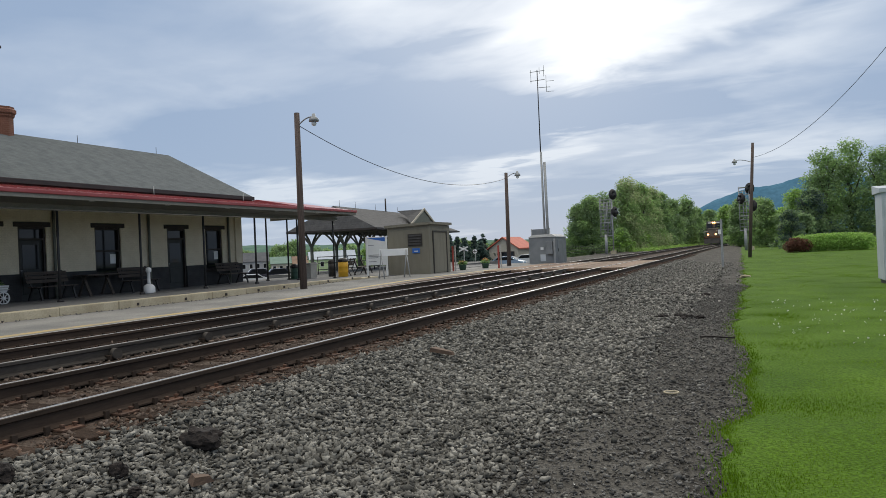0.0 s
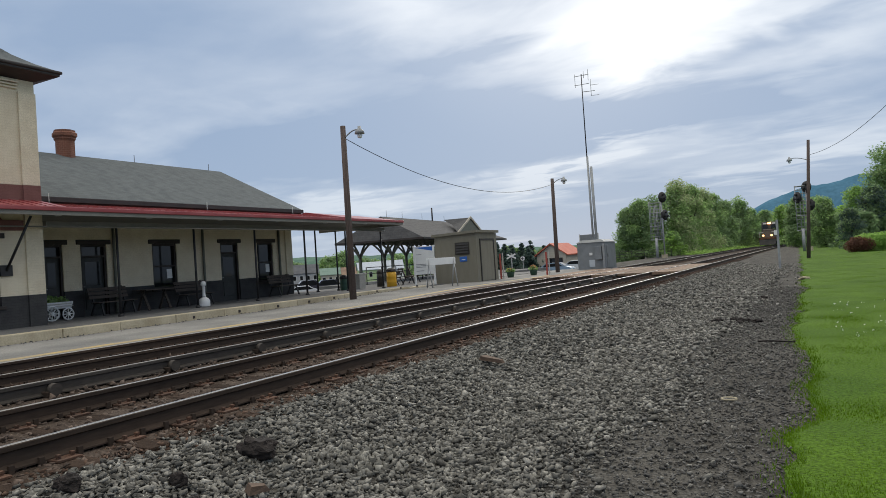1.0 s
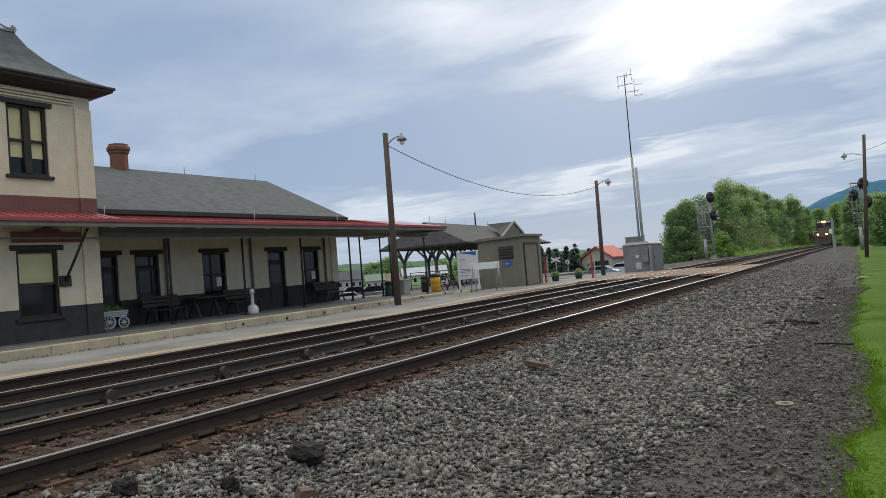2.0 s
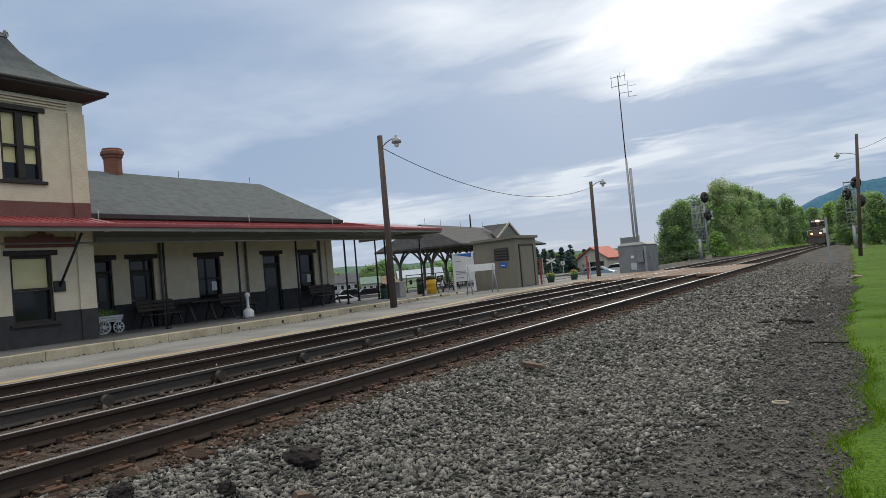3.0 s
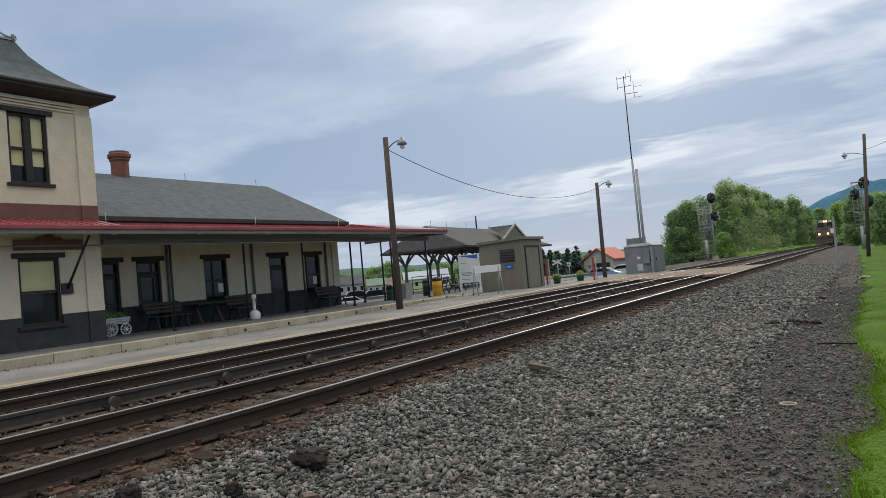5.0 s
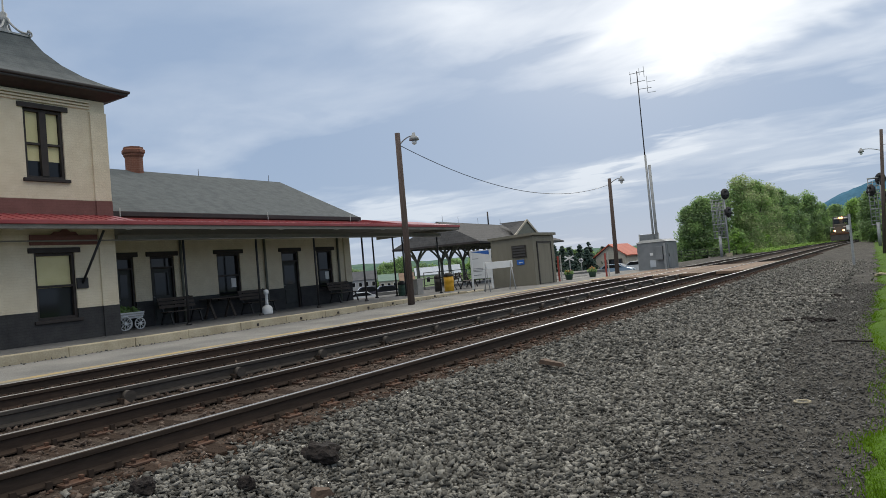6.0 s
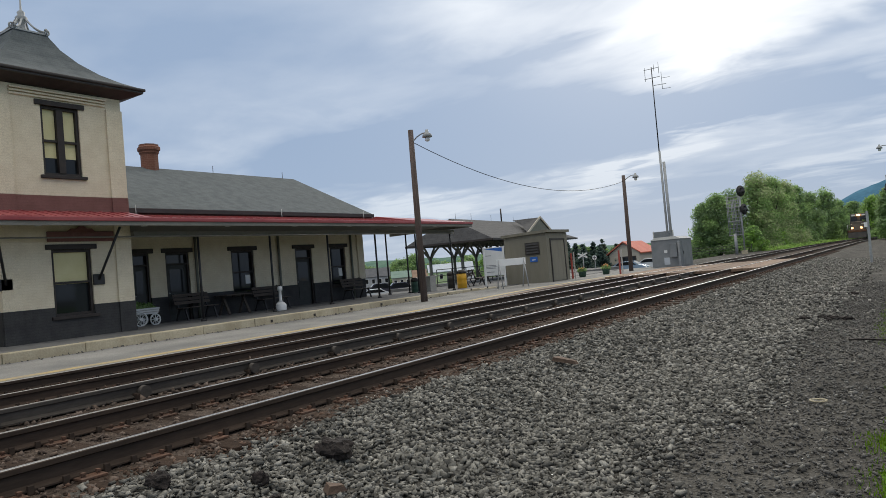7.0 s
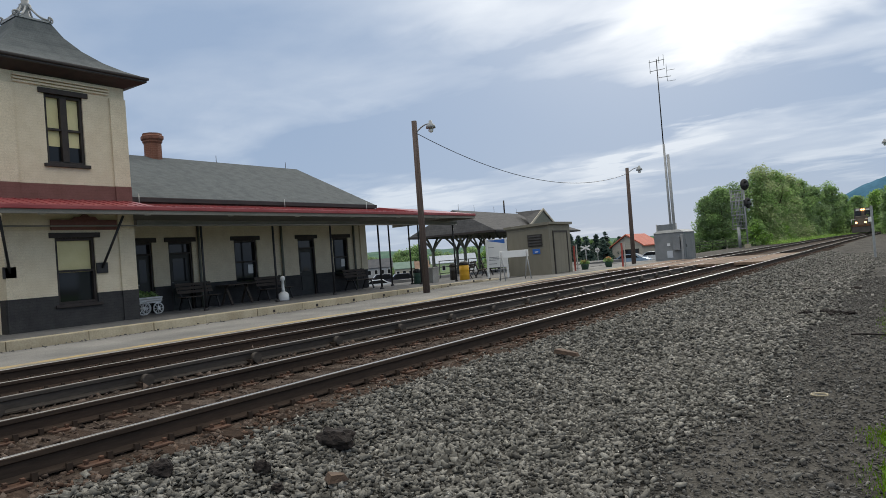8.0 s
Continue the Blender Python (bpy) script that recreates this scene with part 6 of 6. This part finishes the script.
def hedge():
    h = bare("clipped_hedge", (0, 0, 0), "long clipped green hedge on the lawn", "hedge")
    rs = np.random.RandomState(3)
    c, r = [], []
    for k in range(60):
        f = k / 59
        for j in range(3):
            c.append((3.2 + 5.3 * f + rs.rand() * 0.2, 67 + 0.5 * j, -0.0 + 0.3 + 0.12 * math.sin(f * 3)))
            r.append(0.62)
    v, q = leaf_cloud(c, r, 15000, 0.075, 8, 1.15)
    v[:, 2] = np.minimum(v[:, 2], 1.06 + 0.12 * np.sin((v[:, 0] - 2.5) / 2.0))
    v[:, 2] = np.maximum(v[:, 2], -0.4)
    array_part("foliage", (v, q), M_LEAF[3], h)
    b = bare("red_leaved_bush", (3.1, 66.4, -0.4), "low reddish brown bush beside the hedge", "bush")
    array_part("foliage", leaf_cloud([(0, 0, 0.62), (-0.4, 0, 0.5), (0.45, 0, 0.6), (0, 0.3, 0.75)], [0.68, 0.58, 0.68, 0.68], 4200, 0.07, 9), M_LEAF[5], b)


hedge()


def weedy_bank():
    rs = np.random.RandomState(77)
    y = rs.uniform(96, 215, 500)
    x = -16.5 + 4.6 * rs.rand(500) + 0.55 * np.array([bend(v) for v in y])
    c = np.column_stack([x, y, [ground_z(a, b) + 0.1 for a, b in zip(x, y)]])
    v, f = leaf_cloud(c, 0.35 + 0.5 * rs.rand(500), 14000, 0.13, 78, 0.6)
    tagged(new("weeds", array_mesh("weeds", v, f, M_LEAF[3])), "low green weeds on the bank below the trees", "weeds", kind="stuff")


weedy_bank()


def hills():
    def ridge(name, pts, y0, depth, material, label, seed):
        xs = np.linspace(pts[0][0], pts[-1][0], 160)
        base = np.interp(xs, [p[0] for p in pts], [p[1] for p in pts])
        verts, rows = [], 7
        for j in range(rows):
            f = j / (rows - 1)
            for x, z in zip(xs, base):
                n = noise.noise((x * 0.012, j * 0.7, seed)) * 0.06 + noise.noise((x * 0.05, j, seed)) * 0.02
                verts.append((x, y0 + depth * f, -30 + (z + 30) * math.sin(f * math.pi / 2) ** 0.8 * (1 + n)))
        w = len(xs)
        faces = [(j * w + i, j * w + i + 1, (j + 1) * w + i + 1, (j + 1) * w + i) for j in range(rows - 1) for i in range(w - 1)]
        me = bpy.data.meshes.new(name)
        me.from_pydata(verts, [], faces)
        for p in me.polygons:
            p.use_smooth = True
        me.materials.append(material)
        tagged(new(name, me), label, "hills", kind="structure")

    ridge("mountain_backdrop", [(-420, -10), (-300, 22), (-190, 72), (-100, 112), (0, 141), (90, 150), (170, 149), (300, 140), (520, 165), (900, 120)], 1900, 200, M_HILL, "distant wooded mountain with blue haze put into its colour", 1)
    ridge("far_ridge_backdrop", [(-2600, 40), (-2000, 42), (-1500, 40), (-1150, 34), (-800, 24), (-500, 18), (-260, 14), (-60, 6)], 1250, 160, M_FARWOOD, "wooded ridge beyond the town, its colour tinted for haze", 2)


hills()


# ---- loose stones, litter and grass ----
M_CLOD = mat("dark_slag_lump", (0.010, 0.008, 0.0075), (0.026, 0.020, 0.018), 9, 0.9, 0.9, grain=50, spread=0.4)
M_CHIP = mat("split_wood_chip", (0.13, 0.088, 0.062), (0.07, 0.047, 0.035), 6, 0.85, 0.3, stretch=(1, 6, 6))
M_RUSTSTONE = mat("rust_red_stone", (0.085, 0.052, 0.038), (0.12, 0.083, 0.063), 6, 0.95, 0.2, grain=70, spread=0.2, jitter=0.45, island=True, spec=0.1)
M_PATH = mat("small_path_gravel", (0.07, 0.067, 0.062), (0.13, 0.127, 0.12), 6, 0.95, 0.2, grain=70, spread=0.2, jitter=0.5, island=True)

CUBE = np.array([(x, y, z) for x in (-1, 1) for y in (-1, 1) for z in (-1, 1)], float)
CUBE_FACES = np.array([(0, 1, 3, 2), (4, 6, 7, 5), (0, 4, 5, 1), (2, 3, 7, 6), (0, 2, 6, 4), (1, 5, 7, 3)])


def stones(xy, size, seed, top):
    """Angular crushed stones at the given places; each is a skewed six-sided lump."""
    rs = np.random.RandomState(seed)
    n = len(xy)
    jit = CUBE[None] * (0.4 + 0.75 * rs.rand(n, 8, 1)) + 0.2 * rs.normal(size=(n, 8, 3))
    jit *= (0.45 + 0.95 * rs.rand(n, 1, 3)) * np.array([1.3, 1.0, 0.7])
    q = rs.normal(size=(n, 4))
    q /= np.linalg.norm(q, axis=1, keepdims=True)
    w, x, y, z = q.T
    R = np.stack([1 - 2 * (y * y + z * z), 2 * (x * y - z * w), 2 * (x * z + y * w), 2 * (x * y + z * w), 1 - 2 * (x * x + z * z), 2 * (y * z - x * w),
                  2 * (x * z - y * w), 2 * (y * z + x * w), 1 - 2 * (x * x + y * y)], 1).reshape(n, 3, 3)
    s = size * (0.45 + 0.8 * rs.rand(n) ** 1.3) * 0.5
    v = np.einsum("nij,nkj->nki", R, jit) * s[:, None, None]
    v[:, :, 2] *= 0.72
    pos = np.column_stack([xy, [top(a, b) for a, b in xy] + s * rs.uniform(-0.1, 1.5, n)])
    v += pos[:, None, :]
    f = (CUBE_FACES[None] + 8 * np.arange(n)[:, None, None]).reshape(-1, 4)
    return v.reshape(-1, 3), f


def scatter(x0, x1, y0, y1, per_m2, seed, keep=None):
    rs = np.random.RandomState(seed)
    n = int((x1 - x0) * (y1 - y0) * per_m2)
    p = np.column_stack([rs.uniform(x0, x1, n), rs.uniform(y0, y1, n)])
    if keep is not None:
        p = p[[rs.rand() < keep(a, b) for a, b in p]]
    return p


def shoulder(x, y):
    return smooth((-1.15 + 0.35 * noise.noise((x * 0.5, y * 0.5, 2)) - x) / 0.9) * smooth((x + 4.62 + 0.12 * noise.noise((x, y * 2.0, 4))) / 0.3) + 0.03


HAND = (-3.5, -2.75, 4.0, 4.5)      # the stretch whose stones are laid singly


def loose(x, y):
    return 0.0 if HAND[0] < x < HAND[1] and HAND[2] < y < HAND[3] else shoulder(x, y)


for nm, xy, size, seed, m, lab in (
        ("ballast_stones", scatter(-4.9, -0.6, 1.6, 9.0, 1850, 1, loose), 0.039, 2, M_STONE, "angular gray crushed ballast stones"),
        ("ballast_stones", scatter(-4.9, -0.6, 9.0, 17.0, 850, 3, loose), 0.049, 4, M_STONE, "angular gray crushed ballast stones"),
        ("ballast_stones", scatter(-4.9, -0.6, 17.0, 46.0, 260, 5, loose), 0.064, 6, M_STONE, "angular gray crushed ballast stones"),
        ("ballast_stones", scatter(-4.9, -0.6, -8.0, 1.6, 130, 17, loose), 0.07, 18, M_STONE, "angular gray crushed ballast stones"),
        ("path_gravel", scatter(-2.4, -0.1, 2.5, 24.0, 700, 7, lambda x, y: smooth((lawn_edge(y) + 0.05 - x) / 0.15)), 0.024, 8, M_PATH, "fine gray gravel and cinders of the path"),
        ("stained_ballast", scatter(-7.6, -4.55, 0.5, 16.0, 340, 9, lambda x, y: 0.8), 0.042, 10, M_BROWNSTONE, "rust-stained ballast between the ties"),
        ("kerb_gravel", scatter(-16.38, -15.9, 6.0, 25.0, 70, 19, lambda x, y: smooth((-15.9 - x) / 0.45)), 0.035, 20, M_PATH, "loose gravel along the foot of the kerb"),
        ("stained_ballast", scatter(-5.0, -4.25, 0.8, 14.0, 330, 15, lambda x, y: smooth((-4.2 - x) / 0.4)), 0.034, 16, M_RUSTSTONE, "rust-red stained ballast beside the rail"),
        ("stained_ballast", scatter(-12.2, -7.6, 1.5, 24.0, 150, 11, lambda x, y: 0.8), 0.06, 12, M_BROWNSTONE, "rust-stained ballast between the tracks")):
    top = (lambda x, y: min(-0.216, ground_z(x, y) + 0.004) if x > -4.65 else -0.212) if nm == "stained_ballast" else (lambda x, y: low_z(y)) if nm == "kerb_gravel" else ground_z
    v, f = stones(xy, size, seed, top)
    tagged(new(nm, array_mesh(nm, v, f, m)), lab, "ballast", kind="stuff")


def single_stones():
    rs = np.random.RandomState(21)
    kinds = []
    for k in range(8):
        v, f = stones(np.zeros((1, 2)), 0.046, 300 + k, lambda a, b: 0.0)
        v[:, 2] -= v[:, 2].mean()
        kinds.append(array_mesh("stone", v, f, M_STONEONE))
    for k in range(300):
        x, y = rs.uniform(HAND[0], HAND[1]), rs.uniform(HAND[2], HAND[3])
        ob = new("stone", kinds[rs.randint(8)])
        ob.parent = ground
        ob.matrix_local = pose(x, y, ground_z(x, y) + rs.uniform(0.008, 0.03), rs.uniform(0, 360), rs.uniform(0, 360), rs.uniform(0, 360))


def lump(name, at, r, seed, material, label, stretch=(1, 1, 1)):
    bm = B()
    bmesh.ops.create_icosphere(bm, subdivisions=3, radius=1)
    for v in bm.verts:
        n = 1 + 0.5 * noise.noise(v.co * 1.3 + Vector((seed * 1.7, 0, 0))) + 0.28 * noise.noise(v.co * 3.2 + Vector((0, seed, 0))) + 0.18 * noise.noise(v.co * 7.0 + Vector((0, 0, seed)))
        v.co = Vector((v.co.x * stretch[0], v.co.y * stretch[1], v.co.z * stretch[2])) * n * r + Vector(at)
    solid(name, bm, material, label, "lump")


for x, y, r, s, st in ((-3.78, 3.84, 0.122, 1, (1.35, 0.8, 0.65)), (-4.24, 2.66, 0.078, 2, (1.3, 0.8, 0.7)), (-3.79, 3.12, 0.058, 3, (1.1, 0.7, 0.9)), (-3.5, 3.0, 0.04, 4, (1, 1, 0.7))):
    lump("slag_lump", (x, y, ground_z(x, y) + r * 0.5 + 0.025), r, s, M_CLOD, "dark brown lump of slag on the ballast", st)


def chip(at, length, turn, label):
    bm = hull_box(B(), [(-length / 2, -0.035, 0), (length / 2, -0.015, 0), (length / 2, 0.02, 0), (-length / 2, 0.04, 0)],
                  [(-length / 2 + 0.02, -0.03, 0.03), (length / 2 - 0.03, -0.01, 0.022), (length / 2 - 0.03, 0.015, 0.022), (-length / 2 + 0.02, 0.03, 0.03)])
    ob = solid("wood_chip", bm, M_CHIP, label, "wood chip")
    ob.matrix_world = pose(*at, 4, 3, turn) @ Matrix.Diagonal((1, 1.5, 1.8, 1))


chip((-3.73, 8.01, ground_z(-3.73, 8.01) + 0.078), 0.40, -22, "brown split wood chip on the ballast")
chip((-3.28, 3.32, ground_z(-3.28, 3.32) + 0.05), 0.15, 60, "pale split wood chip on the ballast")


def rubble(cx, cy, n, seed, spread):
    rng = random.Random(seed)
    for k in range(n):
        x, y = cx + rng.gauss(0, spread), cy + rng.gauss(0, spread * 0.6)
        lump("slag_lump", (x, y, ground_z(x, y) + 0.02), rng.uniform(0.03, 0.075), seed + k, M_CLOD, "dark lump in a heap of track debris", (1.5, 0.9, 0.7))


rubble(-1.46, 14.15, 9, 50, 0.28)
rubble(-2.1, 19.8, 6, 80, 0.35)


def ring():
    bm = B()
    pts = [(-0.83 + 0.07 * math.cos(a), 7.12 + 0.06 * math.sin(a), ground_z(-0.83, 7.12) + 0.025) for a in [i * math.pi / 9 for i in range(18)]]
    path_tube(bm, pts, 0.008, 6)
    solid("steel_ring", bm, M_KERB, "pale open ring lying on the path", "ring")
    bm = B()
    x, y = -0.85, 11.2
    pts = [(x + 0.1 * k, y + 0.05 * math.sin(k), ground_z(x, y) + 0.035) for k in range(6)]
    path_tube(bm, pts, 0.014, 5)
    solid("stick", bm, M_CLOD, "dark thin stick lying on the path", "stick")
    x, y = -0.44, 27.9
    lump("pale_rock", (x, y, ground_z(x, y) + 0.06), 0.13, 9, M_KERB, "pale flat rock at the lawn's edge", (1.3, 0.8, 0.5))


ring()


def blades(x0, x1, y0, y1, per_m2, height, width, seed):
    rs = np.random.RandomState(seed)
    n = int((x1 - x0) * (y1 - y0) * per_m2)
    x, y = rs.uniform(x0, x1, n), rs.uniform(y0, y1, n)
    edge = np.array([lawn_edge(v) for v in y])
    k = x > edge - 0.22 * rs.rand(n) ** 2.5 + 0.03
    x, y = x[k], y[k]
    n = len(x)
    z = np.array([ground_z(a, b) for a, b in zip(x, y)]) + 0.012
    a = rs.uniform(0, 6.283, n)
    tuft = np.array([0.8 + 0.3 * noise.noise((p * 1.2, q * 1.2, 7)) for p, q in zip(x, y)])
    h = height * (0.5 + 0.9 * rs.rand(n)) * tuft
    lean = 0.55 * h * rs.rand(n)
    b = rs.uniform(0, 6.283, n)
    base = np.column_stack([x, y, z])
    side = np.column_stack([np.cos(a), np.sin(a), np.zeros(n)]) * width * 0.5
    tip = np.column_stack([np.cos(b) * lean, np.sin(b) * lean, h])
    mid = tip * np.array([0.4, 0.4, 0.6])
    v = np.stack([base - side, base + side, base + mid + side * 0.7, base + mid - side * 0.7, base + tip], 1)
    i = np.arange(n)[:, None] * 5
    tri = np.concatenate([i + np.array([[0, 1, 2]]), i + np.array([[0, 2, 3]]), i + np.array([[3, 2, 4]])], 0)
    return v.reshape(-1, 3), tri


for spec in ((-0.6, 4.0, 3.2, 9.0, 4200, 0.034, 0.007, 31), (-0.8, 6.0, 9.0, 18.0, 1600, 0.032, 0.010, 32), (-1.2, 8.0, 18.0, 34.0, 420, 0.03, 0.018, 33), (-1.4, 9.0, 34.0, 62.0, 100, 0.03, 0.03, 34)):
    v, f = blades(*spec)
    tagged(new("grass", array_mesh("grass", v, f, M_BLADE)), "short bright green mown grass", "grass", kind="stuff")


def clover():
    rs = np.random.RandomState(12)
    v, f = leaf_cloud(np.column_stack([rs.uniform(0.2, 2.4, 90), rs.uniform(10.5, 17.5, 90), np.full(90, -0.36)]), np.full(90, 0.02), 220, 0.014, 13)
    tagged(new("clover_flowers", array_mesh("clover_flowers", v, f, M_WHITE)), "tiny white clover flowers in the lawn", "flowers", kind="stuff")


clover()
single_stones()
